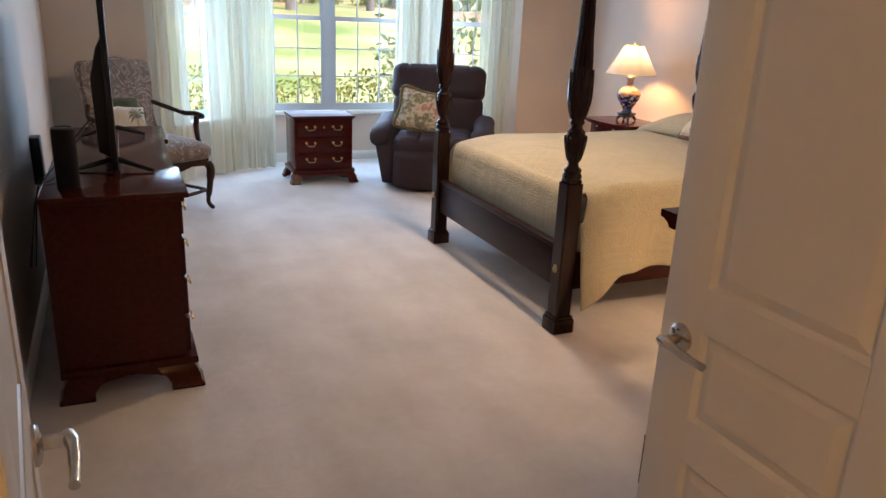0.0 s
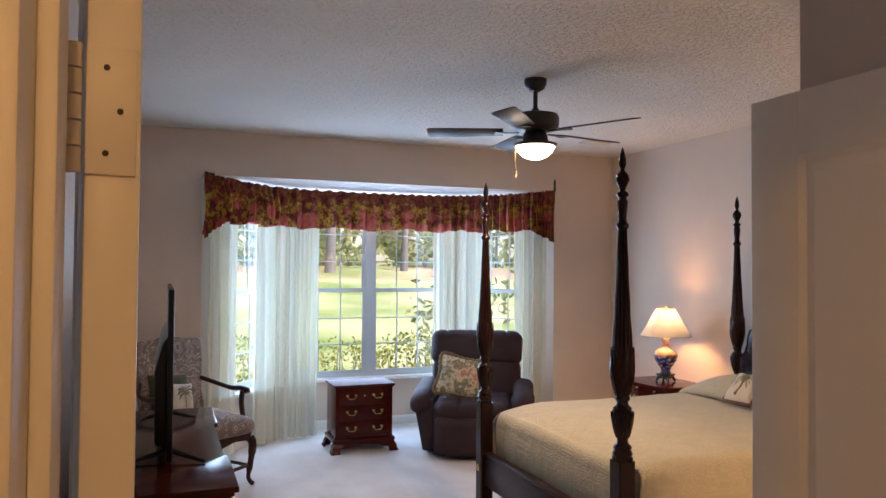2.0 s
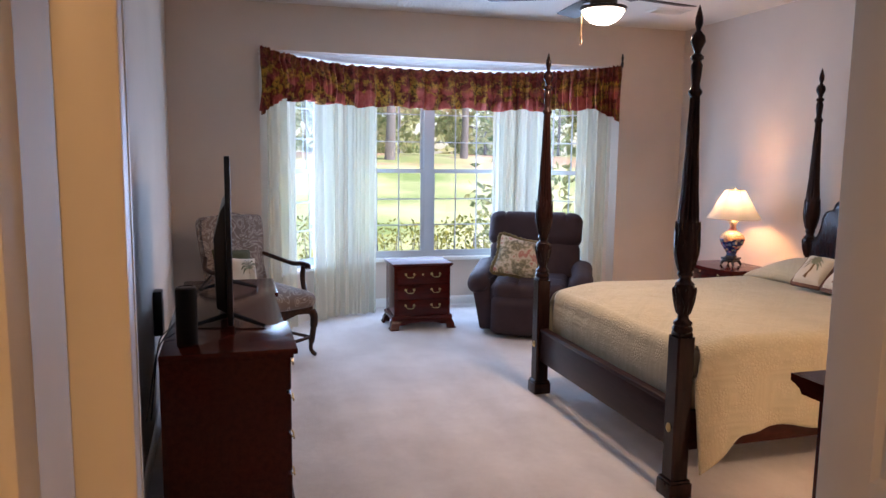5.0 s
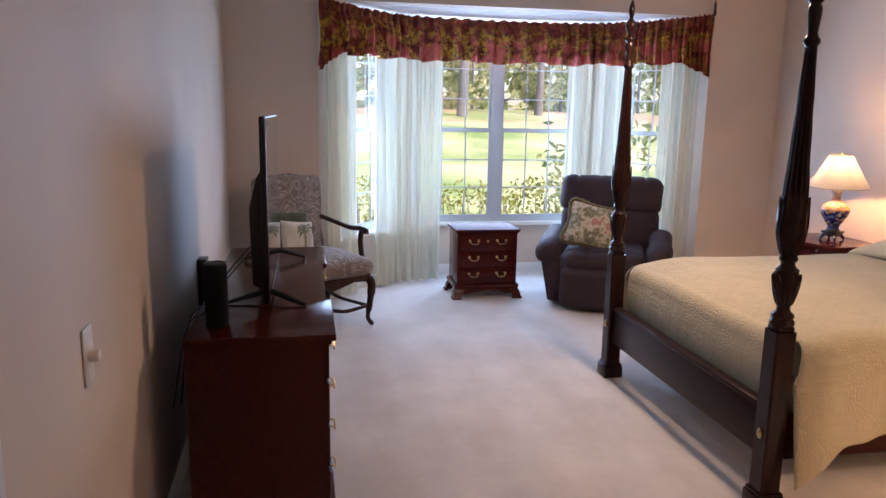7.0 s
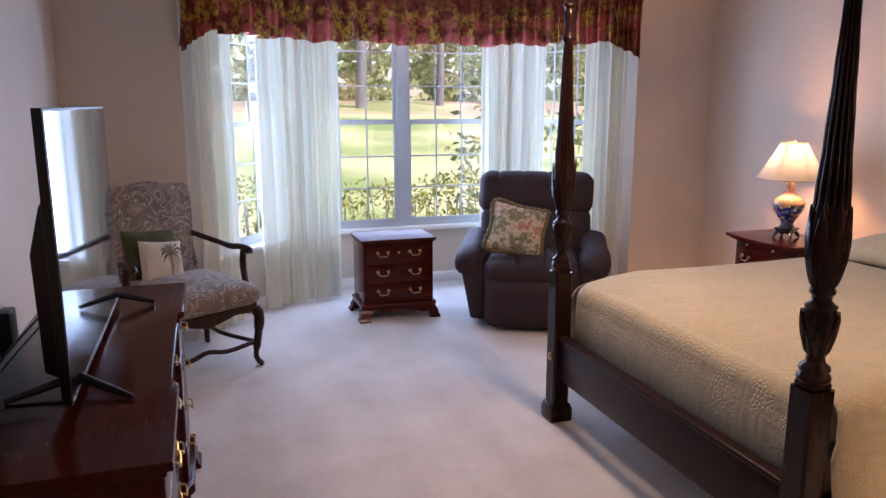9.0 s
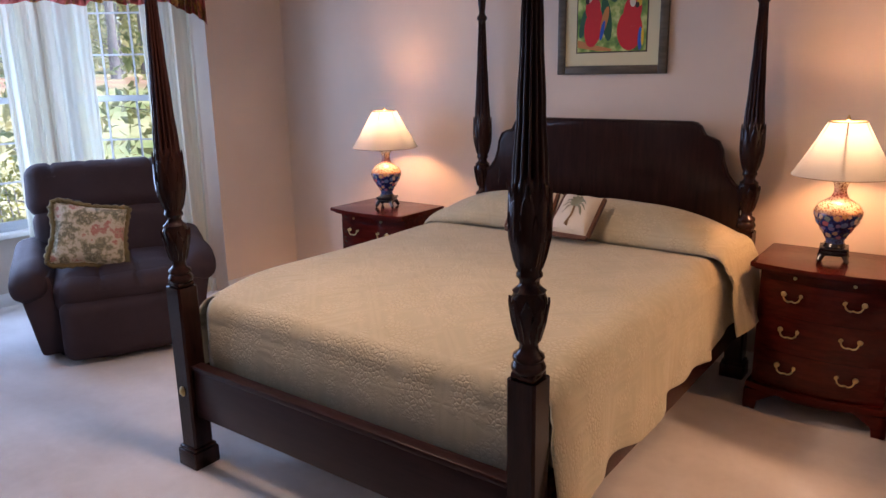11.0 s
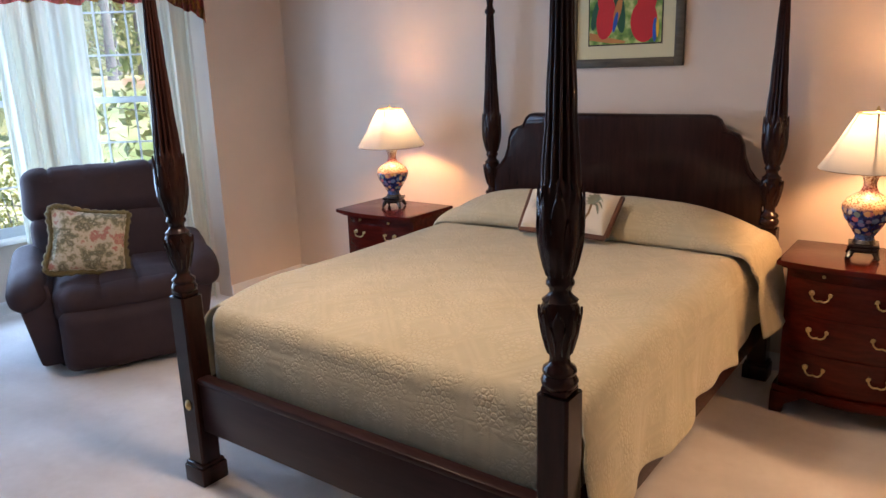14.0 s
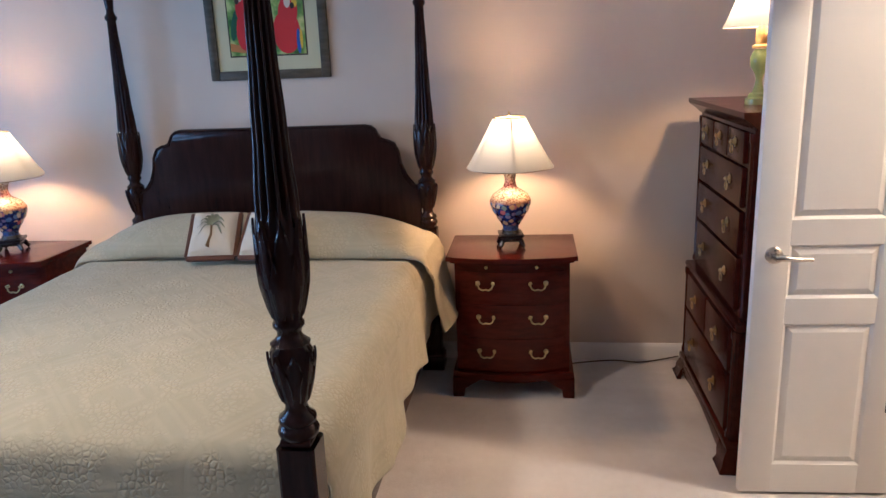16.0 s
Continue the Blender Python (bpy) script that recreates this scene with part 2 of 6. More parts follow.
def vase_material():
    """Cloisonne: a blue foot, navy body with blooms, an orange-gold girdle, a pale shoulder and a patterned neck."""
    n = Nodes("cloisonne_vase")
    z = n.add("ShaderNodeSeparateXYZ", {"Vector": n.coord}).outputs[2]
    h = n.add("ShaderNodeMapRange", {"Value": z, "From Min": 0.075, "From Max": 0.38}).outputs[0]
    cell = n.add("ShaderNodeTexVoronoi", {"Vector": n.coord, "Scale": 36.0, "Randomness": 1.0})
    tone = n.add("ShaderNodeSeparateColor", {"Color": cell.outputs["Color"]}).outputs[1]
    bloom = n.ramp(tone, [(0.0, (0.50, 0.27, 0.10)), (0.25, (0.55, 0.50, 0.42)), (0.45, (0.06, 0.17, 0.16)), (0.62, (0.46, 0.14, 0.13)), (0.80, (0.10, 0.20, 0.42))])
    edge = n.add("ShaderNodeMath", {0: cell.outputs["Distance"], 1: n.add("ShaderNodeMath", {0: n.noise(90, 3, 0.6), 1: 0.6}, operation="MULTIPLY").outputs[0]}, operation="ADD").outputs[0]
    petal = n.ramp(edge, [(0.74, (1, 1, 1)), (0.84, (0, 0, 0))])
    navy = n.ramp(n.noise(70, 3), [(0.4, (0.008, 0.014, 0.07)), (0.6, (0.016, 0.04, 0.19))])
    body = n.add("ShaderNodeMix", {"Factor": petal, "A": navy, "B": bloom}, data_type="RGBA").outputs["Result"]
    fine_line = n.ramp(n.noise(110, 3, 0.6), [(0.50, (1, 1, 1)), (0.58, (0.45, 0.30, 0.24))])
    bands = n.ramp(h, [(0.0, (0.03, 0.06, 0.20)), (0.10, (0.06, 0.12, 0.28)), (0.12, (0.10, 0.12, 0.20)), (0.50, (0.54, 0.26, 0.12)), (0.57, (0.60, 0.47, 0.30)), (0.66, (0.60, 0.55, 0.44)), (0.76, (0.36, 0.15, 0.14)), (0.90, (0.50, 0.38, 0.28)), (0.96, (0.72, 0.67, 0.55))])
    bands = n.add("ShaderNodeMix", {"Factor": 1.0, "A": bands, "B": fine_line}, data_type="RGBA", blend_type="MULTIPLY").outputs["Result"]
    where = n.ramp(h, [(0.10, (0, 0, 0)), (0.13, (1, 1, 1)), (0.48, (1, 1, 1)), (0.52, (0, 0, 0))])
    col = n.add("ShaderNodeMix", {"Factor": where, "A": bands, "B": body}, data_type="RGBA").outputs["Result"]
    return n.set(Base_Color=col, Roughness=0.14, Coat_Weight=0.6, Coat_Roughness=0.05)


M["ceiling"] = ceiling_material()
M["carpet"] = carpet_material()
M["spread"] = spread_material()
M["valance"] = valance_material()
M["sheer"] = sheer_material()
M["shade"] = shade_material()
M["glass"] = glass_material()
M["bedwood"] = wood("dark_mahogany", (0.011, 0.0045, 0.0038), (0.028, 0.0105, 0.008), 0.20, (14, 14, 1.5), 0.5)
M["bedwood_x"] = wood("dark_mahogany_rail", (0.018, 0.008, 0.0085), (0.034, 0.015, 0.015), 0.30, (14, 1.5, 14), 0.3)
M["cherry"] = wood("cherry_wood", (0.030, 0.0034, 0.0024), (0.082, 0.0085, 0.0048), 0.17, (13, 1.6, 13), 0.25)
M["cherry_x"] = wood("cherry_wood_cross", (0.022, 0.0036, 0.0024), (0.052, 0.009, 0.005), 0.24, (1.6, 13, 13), 0.4)
# rough uncoated copy of the cherry, weakens the daylight lamp's reflection on one top
M["cherry_dull"] = wood("low_glare_cherry_top", (0.034, 0.0045, 0.003), (0.085, 0.011, 0.006), 0.55, (13, 1.6, 13), 0.0)
M["dresser"] = wood("dark_cherry_wood", (0.028, 0.0042, 0.0028), (0.062, 0.0105, 0.0062), 0.15, (13, 1.6, 13), 0.2)
M["walnut"] = wood("carved_walnut", (0.012, 0.006, 0.004), (0.055, 0.022, 0.012), 0.3, (9, 9, 4), 0.3)
M["brass"] = metal("aged_brass", (0.62, 0.45, 0.20), 0.28)
M["nickel"] = metal("satin_nickel", (0.66, 0.62, 0.56), 0.24)
M["bronze"] = paint("oil_rubbed_bronze", (0.030, 0.022, 0.018), 0.38, 80, 0.05, 0.5)
M["blade"] = wood("fan_blade_wood", (0.018, 0.012, 0.010), (0.06, 0.040, 0.030), 0.48, (2, 12, 12), 0.1)
M["recliner"] = fabric("plum_brown_microfibre", (0.042, 0.026, 0.029), 0.25, 420, 0.2, 0.72, 0.0, 4)
M["black"] = paint("black_plastic", (0.008, 0.008, 0.009), 0.35, 90, 0.03, 0.5)
M["grille"] = fabric("black_speaker_cloth", (0.008, 0.008, 0.009), 0.2, 500, 0.4, 0.85, 0.0)
M["screen"] = Nodes("tv_screen").set(Base_Color=(0.010, 0.011, 0.012, 1), Roughness=0.06, Specular_IOR_Level=0.9, Coat_Weight=0.6, Coat_Roughness=0.03)
M["bead"] = paint("shade_trim_cord", (0.15, 0.095, 0.055), 0.8, 200, 0.2)
M["ebony"] = paint("ebonised_base", (0.010, 0.008, 0.008), 0.25, 50, 0.05, 0.6)
M["fringe"] = fabric("brown_fringe", (0.115, 0.048, 0.026), 0.3, 160, 0.9)
M["goldfringe"] = fabric("olive_gold_fringe", (0.17, 0.13, 0.055), 0.35, 160, 0.9)
M["linen"] = fabric("ivory_linen", (0.58, 0.52, 0.42), 0.06, 320, 0.3)
M["palmgreen"] = fabric("printed_sage", (0.22, 0.23, 0.16), 0.25, 200, 0.2)
M["palmbrown"] = fabric("printed_brown", (0.20, 0.12, 0.06), 0.25, 200, 0.2)
M["rosecloth"] = print_cloth("floral_cushion_cloth", (0.50, 0.45, 0.33), [(0.36, (0.52, 0.47, 0.35)), (0.42, (0.13, 0.13, 0.085)), (0.47, (0.30, 0.27, 0.17)), (0.51, (0.54, 0.48, 0.36)), (0.57, (0.56, 0.50, 0.38)), (0.61, (0.40, 0.15, 0.12)), (0.66, (0.50, 0.30, 0.23)), (0.72, (0.12, 0.12, 0.06))], 9)
M["damask"] = scroll_cloth("scroll_damask", (0.17, 0.125, 0.10), (0.40, 0.35, 0.30))
M["olive"] = fabric("green_velvet", (0.07, 0.075, 0.035), 0.3, 200, 0.4)
M["mat_board"] = paint("picture_mat_board", (0.60, 0.56, 0.36), 0.85, 300, 0.08)
M["frame_wood"] = wood("grey_brown_frame", (0.05, 0.042, 0.030), (0.115, 0.098, 0.072), 0.4, (12, 2, 12), 0.15)
M["cord"] = paint("brown_cord", (0.035, 0.022, 0.016), 0.5, 60, 0.02)
M["plate"] = paint("switch_plate", (0.80, 0.77, 0.72), 0.35, 40, 0.01, 0.5)
M["green_glaze"] = paint("celadon_glaze", (0.26, 0.34, 0.13), 0.16, 20, 0.05, 0.7)
M["amber"] = paint("amber_glaze", (0.50, 0.33, 0.10), 0.2, 20, 0.05, 0.6)

M["vase"] = vase_material()

n = Nodes("fan_bowl_glass")
M["bowl"] = n.set(Base_Color=(0.9, 0.86, 0.78, 1), Roughness=0.4, Emission_Color=(1.0, 0.86, 0.66, 1), Emission_Strength=14.0)
n = Nodes("hall_lamp_glass")
M["hallglass"] = n.set(Base_Color=(0.9, 0.86, 0.78, 1), Roughness=0.4, Emission_Color=(1.0, 0.72, 0.40, 1), Emission_Strength=2.0)


def leaf_material(name, a, b, trans=0.35):
    n = Nodes(name)
    r = n.add("ShaderNodeNewGeometry").outputs["Random Per Island"]
    col = n.ramp(r, [(0.0, a), (1.0, b)])
    d = n.add("ShaderNodeBsdfPrincipled", {"Base Color": col, "Roughness": 0.45})
    t = n.add("ShaderNodeBsdfTranslucent", {"Color": col})
    m = n.add("ShaderNodeMixShader", {0: trans, 1: d.outputs[0], 2: t.outputs[0]})
    n.link(m.outputs[0], n.out.inputs[0])
    return n.mat


M["hedge"] = leaf_material("hedge_leaf", (0.12, 0.16, 0.03), (0.46, 0.44, 0.10))
M["magnolia"] = leaf_material("magnolia_leaf", (0.13, 0.21, 0.09), (0.58, 0.55, 0.27), 0.5)
M["wood_leaf"] = leaf_material("woodland_leaf", (0.20, 0.27, 0.12), (0.60, 0.60, 0.34), 0.5)
M["bark"] = wood("pine_bark", (0.14, 0.13, 0.145), (0.30, 0.28, 0.29), 0.9, (6, 6, 1.5), 0.0)
n = Nodes("lawn")
g = n.noise(0.25, 4)
soil = n.ramp(n.noise(0.5, 3), [(0.3, (0.26, 0.15, 0.11)), (0.7, (0.42, 0.28, 0.21))])
grass = n.ramp(g, [(0.38, (0.17, 0.25, 0.08)), (0.62, (0.46, 0.48, 0.28))])
yy = n.add("ShaderNodeSeparateXYZ", {"Vector": n.coord}).outputs[1]
yy = n.add("ShaderNodeMath", {0: yy, 1: n.add("ShaderNodeMath", {0: n.noise(0.3, 3), 1: 5.0}, operation="MULTIPLY").outputs[0]}, operation="ADD").outputs[0]
far = n.ramp(n.add("ShaderNodeMapRange", {"Value": yy, "From Min": 26.0, "From Max": 33.0}).outputs[0], [(0.45, (0, 0, 0)), (0.55, (1, 1, 1))])
patch = n.ramp(n.noise(0.16, 3), [(0.44, (0.15, 0.15, 0.15)), (0.54, (0.9, 0.9, 0.9))])
M["lawn"] = n.set(Base_Color=n.add("ShaderNodeMix", {"Factor": n.add("ShaderNodeMath", {0: far, 1: patch}, operation="MULTIPLY").outputs[0], "A": grass, "B": soil}, data_type="RGBA").outputs["Result"], Roughness=0.95, Normal=n.bump(n.noise(40, 4), 0.6, 0.03))
n = Nodes("parrot_print")
M["print_ground"] = n.set(Base_Color=n.ramp(n.noise(16, 3), [(0.32, (0.06, 0.14, 0.04)), (0.5, (0.20, 0.34, 0.08)), (0.66, (0.55, 0.60, 0.22))]), Roughness=0.25)
M["print_red"] = paint("printed_red", (0.56, 0.030, 0.035), 0.3, 40, 0.02)
M["print_leaf"] = paint("printed_leaf", (0.025, 0.10, 0.05), 0.3, 40, 0.02)
M["print_blue"] = paint("printed_blue", (0.03, 0.10, 0.42), 0.3, 40, 0.02)
M["print_yellow"] = paint("printed_yellow", (0.66, 0.45, 0.04), 0.3, 40, 0.02)
M["print_bark"] = paint("printed_branch", (0.48, 0.20, 0.06), 0.3, 40, 0.02)
M["print_cream"] = paint("printed_cream", (0.66, 0.58, 0.45), 0.3, 40, 0.02)
M["closet"] = paint("closet_paint", (0.55, 0.50, 0.45), 0.7)

# ---- mesh helpers ----


def solid(bm, x0, x1, y0, y1, z0, z1, bevel=0.0, segs=2):
    """A box, with rounded edges where bevel is given."""
    made = bmesh.ops.create_cube(bm, size=1.0, matrix=Matrix.Translation(((x0 + x1) / 2, (y0 + y1) / 2, (z0 + z1) / 2)) @ Matrix.Diagonal((x1 - x0, y1 - y0, z1 - z0, 1)))
    if bevel:
        edges = list({e for v in made["verts"] for e in v.link_edges})
        bmesh.ops.bevel(bm, geom=edges, offset=bevel, segments=segs, profile=0.5, affect="EDGES")
    return bm


def box(x0, x1, y0, y1, z0, z1, bevel=0.0, segs=2):
    return solid(bmesh.new(), x0, x1, y0, y1, z0, z1, bevel, segs)


def lathe(profile, n=24, flutes=None, bm=None, at=(0, 0, 0)):
    """Turned work from (radius, height) pairs; flutes: (lowest, highest, count, depth)."""
    bm = bm or bmesh.new()
    rings = []
    for r, h in profile:
        ring = []
        for i in range(n):
            a = 2 * math.pi * i / n
            rr = r
            if flutes:
                for lo, hi, count, deep in flutes:
                    if lo <= h <= hi:
                        rr = r * (1 - deep * abs(math.sin(a * count / 2)) ** 3 if deep > 0 else 1 + deep * math.cos(a * count))
            ring.append(bm.verts.new((at[0] + rr * math.cos(a), at[1] + rr * math.sin(a), at[2] + h)))
        rings.append(ring)
    for a, b in zip(rings, rings[1:]):
        for i in range(n):
            bm.faces.new((a[i], a[(i + 1) % n], b[(i + 1) % n], b[i]))
    bm.faces.new(rings[0][::-1])
    bm.faces.new(rings[-1])
    return bm


def fine(profile, step=0.012):
    """More rings between the given ones, smoothly."""
    out = []
    for i, ((r0, h0), (r1, h1)) in enumerate(zip(profile, profile[1:])):
        k = max(1, int(abs(h1 - h0) / step))
        for j in range(k):
            f = j / k
            s = f * f * (3 - 2 * f)
            out.append((r0 + (r1 - r0) * s, h0 + (h1 - h0) * f))
    return out + [profile[-1]]


def tube(points, radius, n=8, bm=None, flat=1.0):
    """A rod along points; radius is a number or one per point."""
    bm = bm or bmesh.new()
    pts = [Vector(p) for p in points]
    radii = radius if isinstance(radius, (list, tuple)) else [radius] * len(pts)
    rings, side = [], None
    for i, p in enumerate(pts):
        d = (pts[min(i + 1, len(pts) - 1)] - pts[max(i - 1, 0)]).normalized()
        if side is None:
            side = d.orthogonal().normalized()
        side = (side - d * side.dot(d)).normalized()
        up = d.cross(side)
        rings.append([bm.verts.new(p + radii[i] * (math.cos(2 * math.pi * k / n) * side + flat * math.sin(2 * math.pi * k / n) * up)) for k in range(n)])
    for a, b in zip(rings, rings[1:]):
        for k in range(n):
            bm.faces.new((a[k], a[(k + 1) % n], b[(k + 1) % n], b[k]))
    bm.faces.new(rings[0][::-1])
    bm.faces.new(rings[-1])
    return bm


def smooth_line(points, k=6):
    """Catmull-Rom through the points."""
    p = [Vector(q) for q in points]
    p = [2 * p[0] - p[1]] + p + [2 * p[-1] - p[-2]]
    out = []
    for i in range(1, len(p) - 2):
        for j in range(k):
            t = j / k
            out.append(0.5 * (2 * p[i] + (p[i + 1] - p[i - 1]) * t + (2 * p[i - 1] - 5 * p[i] + 4 * p[i + 1] - p[i + 2]) * t * t + (3 * p[i] - p[i - 1] - 3 * p[i + 1] + p[i + 2]) * t ** 3))
    return out + [p[-2]]


def prism(outline, depth, axis="y", start=0.0, bm=None, bevel=0.0):
    """A flat outline given thickness along an axis: x: outline in (y, z); y: in (x, z); z: in (x, y)."""
    bm = bm or bmesh.new()
    place = {"x": lambda a, b, d: (d, a, b), "y": lambda a, b, d: (a, d, b), "z": lambda a, b, d: (a, b, d)}[axis]
    lo = [bm.verts.new(place(a, b, start)) for a, b in outline]
    hi = [bm.verts.new(place(a, b, start + depth)) for a, b in outline]
    faces = [bm.faces.new(lo), bm.faces.new(hi[::-1])]
    k = len(lo)
    for i in range(k):
        faces.append(bm.faces.new((lo[i], hi[i], hi[(i + 1) % k], lo[(i + 1) % k])))
    if bevel:
        edges = list({e for f in faces[:2] for e in f.edges})
        bmesh.ops.bevel(bm, geom=edges, offset=bevel, segments=2, profile=0.5, affect="EDGES")
    bmesh.ops.recalc_face_normals(bm, faces=bm.faces)
    return bm


def sheet(fn, nu, nv, bm=None):
    """A net of quads from fn(u, v), u and v from 0 to 1."""
    bm = bm or bmesh.new()
    g = [[bm.verts.new(fn(i / nu, j / nv)) for j in range(nv + 1)] for i in range(nu + 1)]
    for i in range(nu):
        for j in range(nv):
            bm.faces.new((g[i][j], g[i + 1][j], g[i + 1][j + 1], g[i][j + 1]))
    return bm


def cushion_mesh(w, h, t, n=14, pinch=0.06):
    """A stuffed square in the xz plane, pillowed in y, with drawn-in sides."""
    bm = bmesh.new()
    for s in (1, -1):
        def fn(u, v, s=s):
            a, b = 2 * u - 1, 2 * v - 1
            px = a * w / 2 * (1 - pinch * (1 - b * b) * abs(a))
            pz = b * h / 2 * (1 - pinch * (1 - a * a) * abs(b))
            f = max(0.0, (1 - a ** 4) * (1 - b ** 4)) ** 0.5
            return (px, s * t / 2 * f + 0.004 * math.sin(7 * a + 3 * b) * f, pz)
        sheet(fn, n, n, bm)
    bmesh.ops.remove_doubles(bm, verts=bm.verts, dist=0.0005)
    bmesh.ops.recalc_face_normals(bm, faces=bm.faces)
    return bm


def moved(bm, m):
    bmesh.ops.transform(bm, matrix=m, verts=bm.verts)
    return bm


def mesh_of(name, bm, mat, smooth=True, angle=38):
    bmesh.ops.recalc_face_normals(bm, faces=bm.faces)
    me = bpy.data.meshes.new(name)
    bm.to_mesh(me)
    bm.free()
    me.materials.append(mat)
    if smooth:
        me.shade_smooth()
        me.set_sharp_from_angle(angle=radians(angle))
    return me


def part(name, bm, mat, parent, label="", m=None, smooth=True):
    """One mesh object under a thing or a part."""
    me = bm if isinstance(bm, bpy.types.Mesh) else mesh_of(name, bm, mat, smooth)
    ob = new(name, me)
    ob.parent = parent
    if m is not None:
        ob.matrix_basis = m
    if label:
        tagged(ob, label)
    return ob


def thing(name, m, label, category, group="", kind=""):
    ob = new(name)
    ob.matrix_basis = m
    return tagged(ob, label, category, group, kind)


def whole(name, bm, mat, label, category, m=None, group="", kind="", smooth=True):
    ob = new(name, mesh_of(name, bm, mat, smooth))
    if m is not None:
        ob.matrix_basis = m
    return tagged(ob, label, category, group, kind)


def structure(name, bm, mat, label, category="wall"):
    return tagged(new(name, mesh_of(name, bm, mat)), label, category, kind="structure")

# ---- the room ----
CEIL, EAST, NORTH, SOUTH, DOORY = 2.89, 4.70, 6.25, 0.82, 0.25
BAY = [(0.57, 6.40), (1.448, 7.36), (3.288, 7.36), (4.0, 6.40)]
BAY_TOP = 2.50

bm = box(-3.2, 7.0, -3.0, 7.7, -0.12, 0.0)
structure("floor", bm, M["carpet"], "pale beige cut-pile carpet with vacuum tracks", "carpet")
structure("ceiling", box(-1.6, 7.0, -3.0, 6.25, CEIL, CEIL + 0.12), M["ceiling"], "off-white ceiling with knockdown texture", "ceiling")

# west wall, its face leaning by a degree from the bed's axis
structure("wall_west", prism([(-0.06, DOORY), (-0.163, NORTH), (-0.163, NORTH + 0.15), (-0.36, NORTH + 0.15), (-0.36, DOORY)], CEIL, "z"), M["wall"], "pinkish beige painted wall")
structure("wall_east", box(EAST, EAST + 0.15, -0.6, NORTH + 0.15, 0, CEIL), M["wall"], "pinkish beige painted wall behind the bed")
bm = box(-0.163, BAY[0][0], NORTH, NORTH + 0.15, 0, CEIL)
solid(bm, BAY[3][0], EAST, NORTH, NORTH + 0.15, 0, CEIL)
solid(bm, BAY[0][0], BAY[3][0], NORTH, NORTH + 0.15, BAY_TOP, CEIL)
structure("wall_north", bm, M["wall"], "pinkish beige painted wall round the window bay")
DOOR2 = (2.78, 3.485)
bm = box(1.475, DOOR2[0], SOUTH - 0.12, SOUTH, 0, CEIL)
solid(bm, DOOR2[1], EAST, SOUTH - 0.12, SOUTH, 0, CEIL)
solid(bm, DOOR2[0], DOOR2[1], SOUTH - 0.12, SOUTH, 2.085, CEIL)
solid(bm, 1.475, 1.595, DOORY, SOUTH - 0.12, 0, CEIL)
structure("wall_south", bm, M["wall"], "pinkish beige painted wall beside the entry")
JL, JR = 0.200, 1.412
bm = box(-1.5, JL - 0.02, DOORY - 0.12, DOORY, 0, CEIL)
solid(bm, JR + 0.02, 2.6, DOORY - 0.12, DOORY, 0, CEIL)
solid(bm, JL - 0.02, JR + 0.02, DOORY - 0.12, DOORY, 2.095, CEIL)
structure("wall_entry", bm, M["wall"], "beige painted wall round the double doorway")
bm = box(-1.62, -1.5, -2.9, DOORY, 0, CEIL)
solid(bm, 2.6, 2.72, -2.9, DOORY, 0, CEIL)
solid(bm, -1.62, 2.72, -3.0, -2.9, 0, CEIL)
structure("wall_hall", bm, M["wall"], "warm beige hall walls behind the doorway")
bm = box(2.72, EAST, -0.7, -0.6, 0, CEIL)
structure("wall_closet", bm, M["closet"], "plain closet wall behind the white door")

# bay: three low walls, posts between the windows, soffit and roof
WIN_LO, WIN_HI = 0.53, 2.44


def bay_wall(name, a, b, gap0, gap1):
    """A wall of the bay from a to b with one window opening between gap0 and gap1 along it."""
    a, b = Vector((*a, 0)), Vector((*b, 0))
    length = (b - a).length
    yaw = math.atan2(b.y - a.y, b.x - a.x)
    m = Matrix.Translation(a) @ Matrix.Rotation(yaw, 4, "Z")
    bm = box(-0.03, length + 0.03, 0, 0.14, 0, WIN_LO)
    solid(bm, -0.03, length + 0.03, 0, 0.14, WIN_HI, BAY_TOP + 0.1)
    solid(bm, -0.03, gap0, 0, 0.14, WIN_LO, WIN_HI)
    solid(bm, gap1, length + 0.03, 0, 0.14, WIN_LO, WIN_HI)
    ob = structure(name, moved(bm, m), M["wall"], "beige wall of the window bay")
    return m, length


